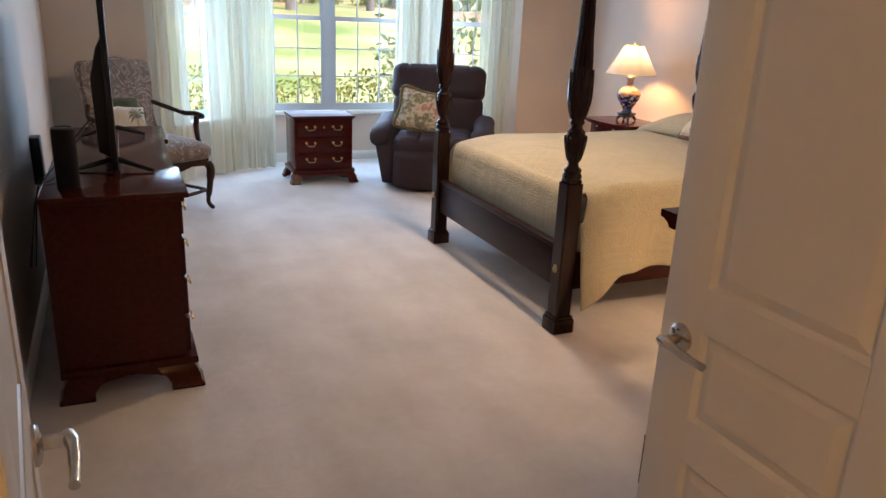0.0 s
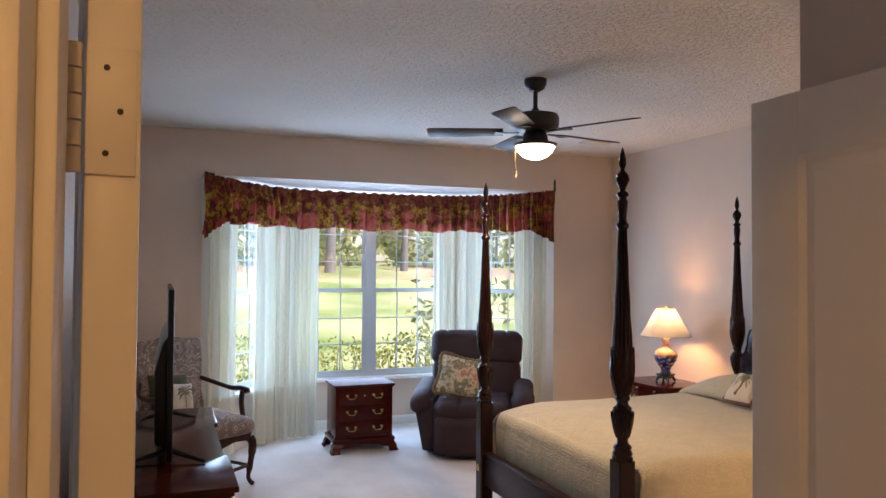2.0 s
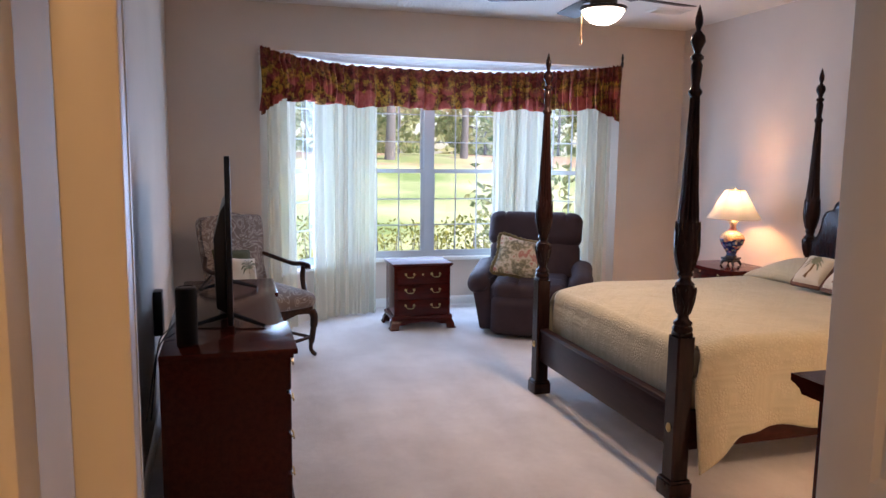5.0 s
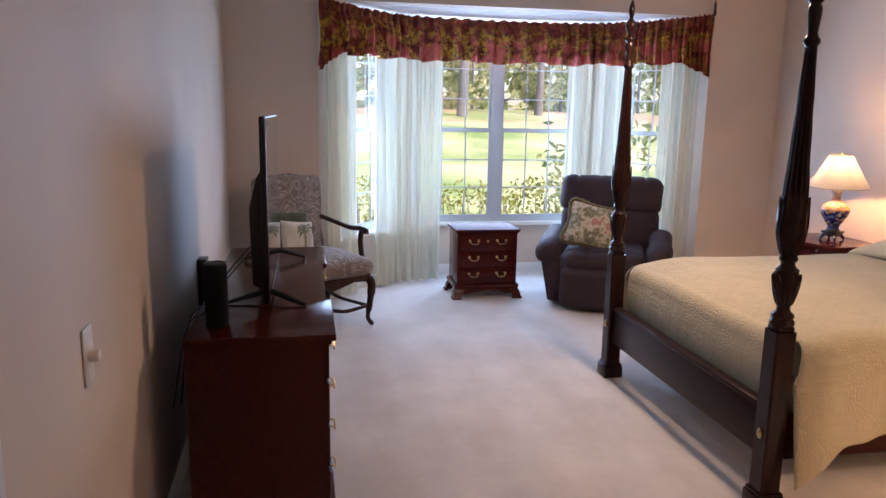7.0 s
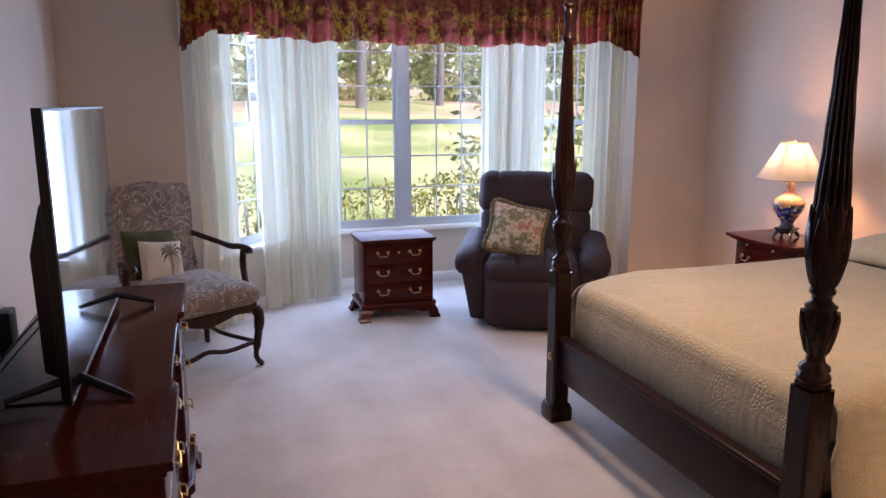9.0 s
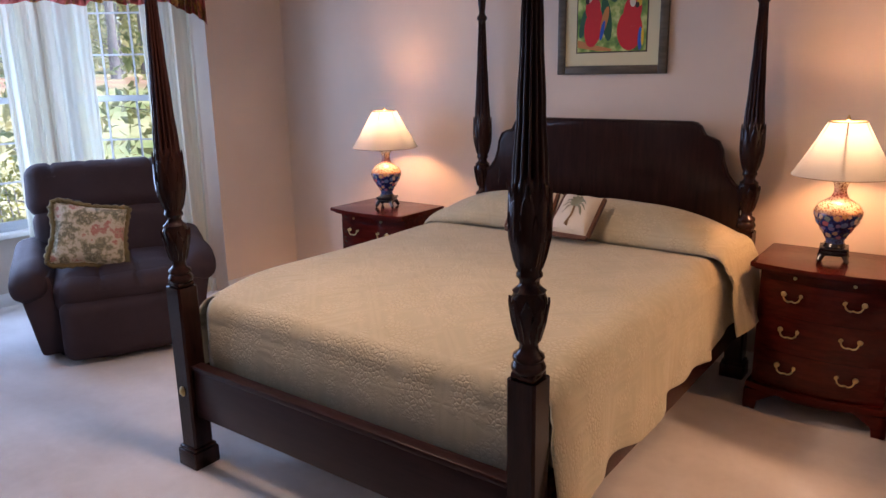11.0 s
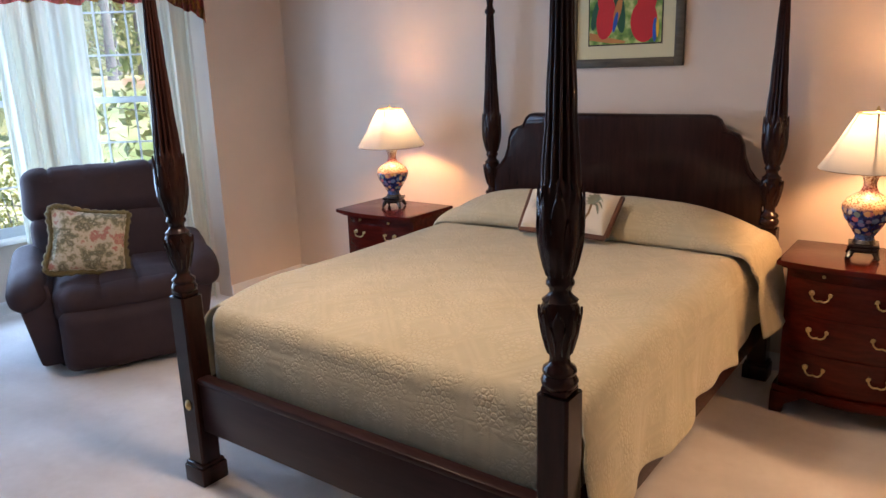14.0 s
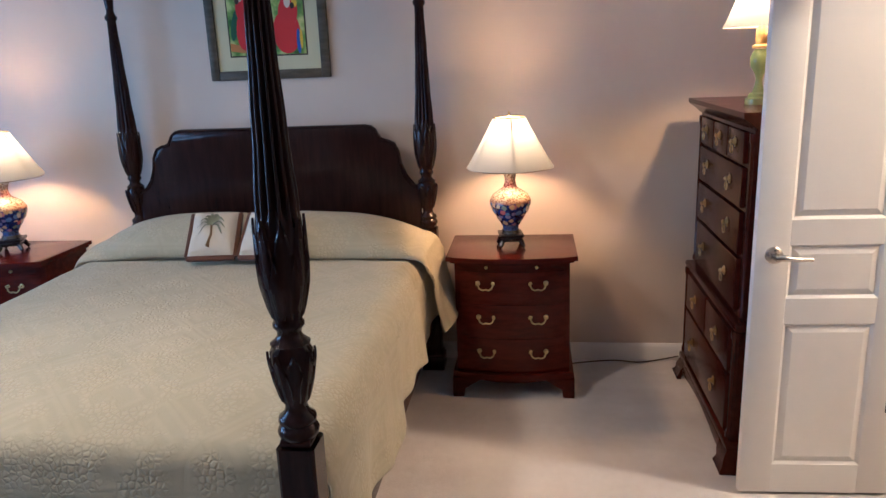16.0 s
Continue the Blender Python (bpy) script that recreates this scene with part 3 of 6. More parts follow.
def sash_window(name, m, lo, hi, units, label):
    """Double-hung window units side by side, with muntins, rails, sill and panes."""
    win = thing(name, m, label, "window", kind="structure")
    w = (hi - lo) / units
    part("window_sill", box(lo - 0.05, hi + 0.05, -0.07, 0.05, WIN_LO - 0.03, WIN_LO + 0.004, 0.006), M["white"], win, "white painted sill")
    mid = (WIN_LO + WIN_HI) / 2 - 0.022
    for k in range(units):
        x0, x1 = lo + k * w, lo + (k + 1) * w
        bm = box(x0, x0 + 0.045, 0.03, 0.11, WIN_LO, WIN_HI)
        solid(bm, x1 - 0.045, x1, 0.03, 0.11, WIN_LO, WIN_HI)
        solid(bm, x0 + 0.045, x1 - 0.045, 0.03, 0.11, WIN_HI - 0.045, WIN_HI)
        solid(bm, x0 + 0.045, x1 - 0.045, 0.03, 0.11, WIN_LO, WIN_LO + 0.03)
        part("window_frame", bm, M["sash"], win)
        for s, (z0, z1) in enumerate(((WIN_LO + 0.03, mid + 0.022), (mid - 0.022, WIN_HI - 0.045))):
            y = 0.05 if s == 0 else 0.08
            a, b = x0 + 0.045, x1 - 0.045
            bm = box(a, a + 0.032, y - 0.014, y + 0.014, z0, z1)
            solid(bm, b - 0.032, b, y - 0.014, y + 0.014, z0, z1)
            solid(bm, a + 0.032, b - 0.032, y - 0.014, y + 0.014, z0, z0 + 0.042)
            solid(bm, a + 0.032, b - 0.032, y - 0.014, y + 0.014, z1 - 0.042, z1)
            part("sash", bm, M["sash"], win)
            cols = 3 if w > 0.6 else 2
            bm = bmesh.new()
            for c in range(1, cols):
                xm = a + 0.032 + (b - a - 0.064) * c / cols
                solid(bm, xm - 0.006, xm + 0.006, y - 0.005, y + 0.005, z0 + 0.042, z1 - 0.042)
            for c in range(1, 3):
                zm = z0 + 0.042 + (z1 - z0 - 0.084) * c / 3
                solid(bm, a + 0.032, b - 0.032, y - 0.0045, y + 0.0045, zm - 0.006, zm + 0.006)
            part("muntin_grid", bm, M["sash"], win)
            pane = part("pane", box(a + 0.03, b - 0.03, y + 0.006, y + 0.009, z0 + 0.04, z1 - 0.04), M["glass"], win, "clear glass pane")
            pane.visible_shadow = False
    return win


m, length = bay_wall("wall_bay_west", BAY[0], BAY[1], 0.22, 1.10)
sash_window("window_1", m, 0.22, 1.10, 1, "white double-hung window in the angled bay side")
m, length = bay_wall("wall_bay_center", BAY[1], BAY[2], 0.04, 1.80)
sash_window("window_2", m, 0.04, 1.80, 2, "white twin double-hung window with muntin grid")
m, length = bay_wall("wall_bay_east", BAY[2], BAY[3], 0.20, 1.02)
sash_window("window_3", m, 0.20, 1.02, 1, "white double-hung window in the angled bay side")
structure("bay_soffit", prism([(0.57, 6.40), (1.36, 7.46), (3.34, 7.46), (4.0, 6.40)], 0.09, "z", BAY_TOP), M["white"], "white soffit over the window bay", "soffit")
structure("roof", box(-2.0, 7.2, -3.2, 7.55, CEIL + 0.13, CEIL + 0.25), M["white"], "plain roof slab closing the house", "roof")

# baseboards
bm = bmesh.new()


def skirting(bm, a, b, side):
    """A moulded board along a wall from a to b, standing to one side of it."""
    a, b = Vector((*a, 0)), Vector((*b, 0))
    d = (b - a)
    m = Matrix.Translation(a) @ Matrix.Rotation(math.atan2(d.y, d.x), 4, "Z")
    s = side
    tmp = prism([(0, 0), (s * 0.015, 0), (s * 0.015, 0.072), (s * 0.009, 0.086), (s * 0.004, 0.094), (0, 0.094)], d.length, "x")
    me = bpy.data.meshes.new("tmp")
    moved(tmp, m)
    tmp.to_mesh(me)
    tmp.free()
    bm.from_mesh(me)
    bpy.data.meshes.remove(me)


skirting(bm, (EAST, SOUTH), (EAST, NORTH), 1)
skirting(bm, (BAY[3][0], NORTH), (EAST - 0.016, NORTH), -1)
skirting(bm, (-0.16, NORTH), (BAY[0][0], NORTH), -1)
skirting(bm, (-0.065, 0.3), (-0.163, NORTH - 0.016), -1)
for a, b in zip(BAY, BAY[1:]):
    skirting(bm, a, b, -1)
skirting(bm, (1.475, SOUTH), (2.84, SOUTH), 1)
skirting(bm, (3.53, SOUTH), (EAST - 0.016, SOUTH), 1)
structure("baseboard", bm, M["white"], "white moulded baseboard round the room", "baseboard")

# doorways: jambs and casings
bm = box(JL - 0.02, JL, DOORY - 0.13, DOORY + 0.004, 0, 2.075, 0.003)
solid(bm, JR, JR + 0.02, DOORY - 0.13, DOORY + 0.004, 0, 2.075, 0.003)
solid(bm, JL - 0.02, JR + 0.02, DOORY - 0.13, DOORY + 0.004, 2.075, 2.095, 0.003)
solid(bm, JL, JL + 0.012, DOORY - 0.085, DOORY - 0.045, 0, 2.075, 0.002)
solid(bm, JR - 0.012, JR, DOORY - 0.085, DOORY - 0.045, 0, 2.075, 0.002)
structure("door_jamb", bm, M["door"], "white painted jamb of the double doorway", "door frame")
bm = bmesh.new()
for y0, y1 in ((DOORY - 0.14, DOORY - 0.121), (DOORY + 0.001, DOORY + 0.018)):
    solid(bm, JL - 0.085, JL - 0.012, y0, y1, 0, 2.155, 0.005)
    solid(bm, JR + 0.012, JR + 0.069, y0, y1, 0, 2.155, 0.005)
    solid(bm, JL - 0.012, JR + 0.012, y0, y1, 2.085, 2.155, 0.005)
solid(bm, DOOR2[0] - 0.06, DOOR2[0] + 0.01, SOUTH + 0.001, SOUTH + 0.018, 0, 2.135, 0.005)
solid(bm, DOOR2[1] - 0.008, DOOR2[1] + 0.045, SOUTH + 0.001, SOUTH + 0.018, 0, 2.135, 0.005)
solid(bm, DOOR2[0] + 0.01, DOOR2[1] - 0.008, SOUTH + 0.001, SOUTH + 0.018, 2.065, 2.135, 0.005)
structure("door_casing", bm, M["door"], "white painted casing round the doorways", "trim")


def lever(parent, x, y, z, side, toward):
    """Rose, neck and lever of a door handle; side: the way it stands out along x; toward: the way the lever points along y."""
    h = part("door_handle", moved(lathe([(0.031, 0), (0.031, 0.005), (0.026, 0.010), (0.011, 0.013), (0.010, 0.048), (0.012, 0.052)], 20), Matrix.Translation((x, y, z)) @ Matrix.Rotation(radians(90 * side), 4, "Y")), M["nickel"], parent, "satin nickel lever handle")
    pts = [(x + side * 0.046, y - toward * 0.008, z), (x + side * 0.050, y + toward * 0.02, z + 0.002), (x + side * 0.050, y + toward * 0.06, z - 0.003), (x + side * 0.045, y + toward * 0.115, z - 0.006)]
    part("lever", tube(smooth_line(pts), [0.011] * 8 + [0.0095] * 6 + [0.008] * 5, 10), M["nickel"], h)
    part("keyhole", box(x + side * 0.0105, x + side * 0.0118, y - 0.003, y + 0.003, z + 0.012, z + 0.022), M["black"], h)


def door_leaf(name, m, label, w=0.575, faces=1):
    """A three-panel leaf along +y from its hinge at the origin, hall face on the +x side when faces is 1."""
    door = thing(name, m, label, "door", kind="structure")
    h, t = 2.045, 0.036
    zs = [(0.13, 0.69), (0.785, 0.98), (1.07, 1.925)]
    x0, x1 = (0, t) if faces == 1 else (-t, 0)
    st = 0.115
    bm = box(x0, x1, 0, st, 0.012, h, 0.002)
    solid(bm, x0, x1, w - st, w, 0.012, h, 0.002)
    zz = [0.012] + [v for p in zs for v in p] + [h]
    for a, b in zip(zz[::2], zz[1::2]):
        solid(bm, x0, x1, st, w - st, a, b)
    part("stile_frame", bm, M["door"], door)
    for a, b in zs:
        bm = box(x0 + 0.010, x1 - 0.010, st, w - st, a, b)
        for s, base in ((-1, x0), (1, x1)):
            ins = 0.034
            lo = [(base - s * 0.010, st + 0.012, a + 0.012), (base - s * 0.010, w - st - 0.012, a + 0.012), (base - s * 0.010, w - st - 0.012, b - 0.012), (base - s * 0.010, st + 0.012, b - 0.012)]
            hi = [(base - s * 0.002, st + ins, a + ins), (base - s * 0.002, w - st - ins, a + ins), (base - s * 0.002, w - st - ins, b - ins), (base - s * 0.002, st + ins, b - ins)]
            va, vb = [bm.verts.new(p) for p in lo], [bm.verts.new(p) for p in hi]
            bm.faces.new(vb)
            for i in range(4):
                bm.faces.new((va[i], va[(i + 1) % 4], vb[(i + 1) % 4], vb[i]))
            # sticking: a sloped edge from the stiles down to the field
            oa = [(base, st - 0.002, a - 0.002), (base, w - st + 0.002, a - 0.002), (base, w - st + 0.002, b + 0.002), (base, st - 0.002, b + 0.002)]
            ob_ = [(base - s * 0.0098, st + 0.010, a + 0.010), (base - s * 0.0098, w - st - 0.010, a + 0.010), (base - s * 0.0098, w - st - 0.010, b - 0.010), (base - s * 0.0098, st + 0.010, b - 0.010)]
            vo, vi = [bm.verts.new(p) for p in oa], [bm.verts.new(p) for p in ob_]
            for i in range(4):
                bm.faces.new((vo[i], vo[(i + 1) % 4], vi[(i + 1) % 4], vi[i]))
        part("panel", bm, M["door"], door, smooth=False)
    for z in (0.20, 1.00, 1.775):
        hx = x0 if faces == 1 else x1
        bm = box(min(hx, hx + faces * 0.033), max(hx, hx + faces * 0.033), -0.003, 0.001, z, z + 0.09, 0.001)
        for k in range(5):
            lathe([(0.006, 0), (0.006, 0.0165)], 10, bm=bm, at=(hx - faces * 0.008, -0.002, z + k * 0.018 + 0.001))
        hinge = part("hinge", bm, M["door"], door, "hinge painted over in white")
        for dz, dx in ((0.015, 0.013), (0.045, 0.022), (0.075, 0.013)):
            part("screw", moved(lathe([(0.0022, 0), (0.0022, 0.0008)], 10), Matrix.Translation((hx + faces * dx, -0.003, z + dz)) @ Matrix.Rotation(radians(90), 4, "X")), M["cord"], hinge)
    lever(door, x1, w - 0.062, 0.945, 1, -1)
    lever(door, x0, w - 0.062, 0.945, -1, -1)
    return door


door_leaf("door_1", pose(0.2165, DOORY + 0.012, 0, 0, 0, 6.5), "white three-panel door leaf standing open along the wall", 0.575, 1)
door_leaf("door_2", pose(1.398, DOORY + 0.012, 0), "white three-panel door leaf opened into the bedroom", 0.575, -1)
door_leaf("door_3", pose(3.468, SOUTH + 0.012, 0, 0, 0, 2), "white three-panel closet door standing open beside the chest", 0.54, -1)

# ---- outdoors ----


def ground_height(x, y):
    rise = max(0.0, y - 11) * 0.093
    return -0.30 + min(rise, 2.05) + 0.08 * noise.noise((x * 0.1, y * 0.1, 0))


bm = bmesh.new()
xs = [-600, -200, -80] + list(range(-40, 44, 4)) + [80, 200, 600]
ys = [-300, -60, -20, 0, 4, 7.6] + [8 + 2 * i for i in range(24)] + [80, 160, 500, 900]
gv = [[bm.verts.new((x, y, ground_height(x, y) if y > 7 else -0.30)) for y in ys] for x in xs]
for i in range(len(xs) - 1):
    for j in range(len(ys) - 1):
        bm.faces.new((gv[i][j], gv[i + 1][j], gv[i + 1][j + 1], gv[i][j + 1]))
structure("ground", bm, M["lawn"], "sunlit lawn rising to a mulched bank", "lawn")


def leaves_mesh(name, centers, size, mat, seed):
    """Many small folded leaves, one pair of triangles each side of a midrib."""
    rng = np.random.default_rng(seed)
    c = np.asarray(centers)
    k = len(c)
    d = rng.normal(size=(k, 3))
    d /= np.linalg.norm(d, axis=1)[:, None]
    e = np.cross(d, rng.normal(size=(k, 3)))
    e /= np.linalg.norm(e, axis=1)[:, None]
    up = np.cross(d, e)
    s = size * rng.uniform(0.6, 1.3, (k, 1))
    a, b = c - d * s, c + d * s
    l, r = c + e * s * 0.45 + up * s * 0.12, c - e * s * 0.45 + up * s * 0.12
    verts = np.stack([a, l, b, r], 1).reshape(-1, 3)
    idx = np.arange(k) * 4
    faces = np.concatenate([np.stack([idx, idx + 1, idx + 2], 1), np.stack([idx, idx + 2, idx + 3], 1)])
    me = bpy.data.meshes.new(name)
    me.from_pydata(verts.tolist(), [], faces.tolist())
    me.materials.append(mat)
    return me


rng = np.random.default_rng(3)
pts = []
for i in range(15000):
    x, y, zz = rng.uniform(-1.5, 7.0), rng.uniform(8.75, 9.55), rng.uniform(-0.25, 0.86)
    top = 0.74 + 0.09 * math.sin(x * 2.1) + 0.06 * math.sin(x * 5.3 + 1)
    edge = min(abs(y - 8.75), abs(9.55 - y), abs(top - zz))
    if zz < top + rng.uniform(-0.05, 0.08) and edge < 0.22:
        pts.append((x, y, zz))
hedge = new("hedge", leaves_mesh("hedge", pts, 0.034, M["hedge"], 5))
tagged(hedge, "clipped yellow-green hedge below the windows", "hedge", kind="stuff")
bm = bmesh.new()
for i in range(40):
    x = -1.4 + i * 0.21
    for k in range(3):
        q = rng.uniform(-0.14, 0.14, 3)
        tube([(x, 9.15, -0.3), (x + q[0] * 0.5, 9.15 + q[1] * 0.6, 0.1), (x + q[0], 9.15 + q[1], 0.6)], [0.012, 0.009, 0.004], 5, bm)
whole("hedge_stems", bm, M["bark"], "thin brown stems inside the hedge", "hedge stems", kind="stuff")


def broad_tree(name, x, y, h, spread, count, leaf, mat, seed, label, trunk_r=0.06, low=0.1):
    rng = np.random.default_rng(seed)
    z0 = ground_height(x, y) - 0.05
    tree = thing(name, pose(x, y, z0), label, "tree")
    part("trunk", tube([(0, 0, 0), (0.04, 0.02, h * 0.3), (-0.03, 0.05, h * 0.6), (0.02, 0.0, h * 0.92)], [trunk_r, trunk_r * 0.8, trunk_r * 0.5, 0.012], 10), M["bark"], tree)
    cs, limbs = [], bmesh.new()
    for k in range(count // 60):
        a, f = rng.uniform(0, 2 * math.pi), rng.uniform(low, 1.0)
        rad = spread * (0.35 + 0.65 * math.sin(math.pi * min(1, 0.25 + 0.75 * f))) * rng.uniform(0.55, 1.0)
        tip = np.array((rad * math.cos(a), rad * math.sin(a), h * f))
        tube([(0, 0, h * f * 0.75), tuple(tip * np.array((0.5, 0.5, 0.93))), tuple(tip)], [trunk_r * 0.35, trunk_r * 0.22, 0.004], 5, limbs)
        cs.append(tip + rng.normal(size=(60, 3)) * spread * 0.15)
    tagged(part("limbs", limbs, M["bark"], tree), kind="stuff")
    part("crown", leaves_mesh("crown", np.concatenate(cs), leaf, mat, seed), mat, tree)
    return tree


def pine(x, y, r, h, seed):
    rng = np.random.default_rng(seed)
    z0 = ground_height(x, y) - 0.1
    t = thing("pine_tree", pose(x, y, z0), "tall pine with a bare grey-brown trunk", "tree", "pines on the bank")
    part("trunk", tube([(0, 0, 0), (0.05, 0, h * 0.1), (0.1, 0.05, h * 0.5), (0.12, 0, h)], [r * 1.25, r, r * 0.8, r * 0.3], 12), M["bark"], t)
    cs = [np.array((0.1, 0, h * rng.uniform(0.55, 1.0))) + rng.normal(size=3) * np.array((1.6, 1.6, 0.7)) + rng.normal(size=(70, 3)) * 0.45 for k in range(14)]
    limbs = bmesh.new()
    for c in cs:
        p = c.mean(axis=0)
        tube([(0.1, 0, p[2] - 0.6), tuple(p)], [r * 0.3, 0.03], 5, limbs)
    tagged(part("limbs", limbs, M["bark"], t), kind="stuff")
    part("crown", leaves_mesh("crown", np.concatenate(cs), 0.2, M["wood_leaf"], seed), M["wood_leaf"], t)


broad_tree("magnolia", 4.75, 10.6, 3.0, 1.0, 780, 0.085, M["magnolia"], 11, "young magnolia with glossy leaves beside the hedge", 0.05, 0.12)
broad_tree("magnolia", 6.5, 9.6, 4.2, 1.3, 1500, 0.085, M["magnolia"], 12, "young magnolia with glossy leaves beside the hedge", 0.06, 0.1)
for k, (x, y, r) in enumerate(((6.8, 30, 0.19), (10.4, 31, 0.15), (-9, 34, 0.18), (17.5, 31, 0.18), (1.2, 41, 0.17), (22, 36, 0.2), (-15, 38, 0.2))):
    pine(x, y, r, 17, 20 + k)
for k in range(22):
    x = -26 + k * 3.0 + rng.uniform(-1, 1)
    y = 36 + rng.uniform(-3, 8)
    broad_tree("woodland_shrub", x, y, rng.uniform(3.5, 7.5), rng.uniform(1.8, 2.9), 780, 0.26, M["wood_leaf"], 60 + k, "leafy woodland shrub behind the lawn", 0.09, 0.05)
pts = np.stack([rng.uniform(-70, 80, 10000), rng.uniform(50, 60, 10000), rng.uniform(0.5, 13, 10000)], 1)
far_woods = new("far_woods", leaves_mesh("far_woods", pts, 0.75, M["wood_leaf"], 91))
tagged(far_woods, "hazy green woods beyond the lawn", "woods", kind="stuff")

# ---- curtains ----


def folded_cloth(a, b, z0, z1, folds, depth, seed, gather=0.0, nu=90, nv=26, hem=None):
    """Hanging cloth from plan point a to b; gather pulls the bottom together."""
    a, b = Vector((*a, 0)), Vector((*b, 0))
    d = b - a
    side = Vector((-d.y, d.x, 0)).normalized()
    rng = random.Random(seed)
    ph = [rng.uniform(0, 6.28) for _ in range(4)]

    def fn(u, v):
        w = u + 0.012 * math.sin(9 * u + ph[0]) * (1 - v)
        f = math.sin(2 * math.pi * folds * w + ph[1]) + 0.45 * math.sin(2 * math.pi * folds * 2.3 * w + ph[2]) + 0.3 * math.sin(3.1 * v + 11 * u + ph[3])
        p = a + d * (0.5 + (u - 0.5) * (1 - gather * (1 - v))) + side * depth * f * (0.65 + 0.35 * (1 - v))
        low = z0 if hem is None else hem(u)
        return (p.x, p.y, low + (z1 - low) * v)
    return sheet(fn, nu, nv)


def sheer(a, b, folds, seed, label, gather=0.05, top=2.42):
    bm = folded_cloth(a, b, 0.012, top, max(2, folds * 0.55), 0.030, seed, gather)
    return whole("sheer_curtain", bm, M["sheer"], label, "curtain", group="sheer curtains of the bay")


LBL = "white sheer curtain hanging in folds to the carpet"
sheer((0.62, 6.33), (0.90, 6.62), 5, 1, LBL)
sheer((1.08, 6.77), (1.33, 7.03), 4, 2, LBL)
sheer((1.27, 6.97), (1.74, 7.06), 8, 3, LBL)
sheer((3.00, 7.10), (3.27, 7.06), 5, 4, LBL)
sheer((3.25, 7.08), (3.49, 6.84), 4, 5, LBL)
sheer((3.72, 6.58), (3.93, 6.32), 5, 6, LBL)
structure("curtain_rod", tube(smooth_line([(0.56, 6.27, 2.45), (0.62, 6.36, 2.45), (1.40, 7.03, 2.45), (1.60, 7.09, 2.45), (3.12, 7.09, 2.45), (3.30, 7.04, 2.45), (3.90, 6.40, 2.45), (3.97, 6.27, 2.45)]), 0.012, 10), M["white"], "white curtain rod bent round the bay", "curtain rod")

# floral valance following the bay
VAL = smooth_line([(0.565, 6.19, 0), (0.75, 6.36, 0), (1.05, 6.66, 0), (1.45, 6.93, 0), (2.30, 7.03, 0), (3.10, 6.95, 0), (3.50, 6.68, 0), (3.80, 6.37, 0), (3.985, 6.19, 0)], 40)


def valance_point(u, v):
    f = u * (len(VAL) - 1)
    i = min(int(f), len(VAL) - 2)
    p = VAL[i].lerp(VAL[i + 1], f - i)
    t = (VAL[i + 1] - VAL[i]).normalized()
    side = Vector((t.y, -t.x, 0))
    ends = max(0.0, 1 - min(u, 1 - u) / 0.135)
    low = 2.10 - 0.15 * ends ** 1.4 + 0.012 * math.sin(60 * u) + 0.006 * math.sin(173 * u)
    top = 2.485 + 0.03 * max(0.0, 1 - min(u, 1 - u) / 0.22)
    z = low + (top + 0.008 * math.sin(2 * math.pi * 61 * u + 2 * math.sin(23 * u)) * (v > 0.95) - low) * v
    ripple = 0.034 * math.sin(2 * math.pi * 40 * u + 1.1 * math.sin(40 * u)) + 0.010 * math.sin(2 * math.pi * 97 * u + 2 * math.sin(31 * u))
    fall = 1.0 if v < 0.80 else 0.55 if v < 0.9 else 0.8
    puff = 0.028 * math.sin(math.pi * min(1, v / 0.8)) if v < 0.8 else 0.0
    p = p + side * (ripple * fall * (1.25 - 0.5 * v) + puff + 0.02)
    return (p.x, p.y, z)


val = thing("window_valance", pose(0, 0, 0), "gathered dark red and gold floral valance over the bay", "valance")
part("cloth", sheet(valance_point, 520, 16), M["valance"], val)
x, y, z = valance_point(1.0, 0.96)
part("finial", lathe([(0.008, -0.03), (0.014, 0.0), (0.009, 0.03), (0.013, 0.06), (0.005, 0.10)], 12, at=(x, y, 2.52)), M["bronze"], val, "dark rod finial")

# ---- the bed ----
BX0, BX1, BYN, BYS = 2.35, 4.565, 4.30, 2.688
bed = thing("four_poster_bed", pose(3.4575, 3.494, 0), "dark mahogany four-poster bed with reeded carved posts", "bed")
HL, HW = (BX1 - BX0) / 2, (BYN - BYS) / 2

POST = [(0.040, 0.805), (0.047, 0.815), (0.049, 0.826), (0.044, 0.836), (0.040, 0.842), (0.045, 0.850), (0.043, 0.860), (0.028, 0.872), (0.026, 0.890), (0.033, 0.905), (0.043, 0.950), (0.049, 1.000),
        (0.049, 1.022), (0.043, 1.036), (0.046, 1.042), (0.034, 1.052), (0.027, 1.062), (0.029, 1.074), (0.036, 1.082), (0.036, 1.090), (0.032, 1.098), (0.042, 1.13), (0.052, 1.18), (0.0545, 1.225),
        (0.051, 1.30), (0.048, 1.35), (0.038, 1.52), (0.030, 1.70), (0.023, 1.88), (0.022, 1.905), (0.030, 1.915), (0.031, 1.928), (0.022, 1.94), (0.018, 1.955), (0.024, 2.01), (0.026, 2.04), (0.019, 2.06),
        (0.029, 2.070), (0.029, 2.080), (0.014, 2.095), (0.018, 2.110), (0.034, 2.145), (0.030, 2.170), (0.011, 2.192), (0.010, 2.200), (0.018, 2.225), (0.017, 2.25), (0.008, 2.285), (0.002, 2.305)]


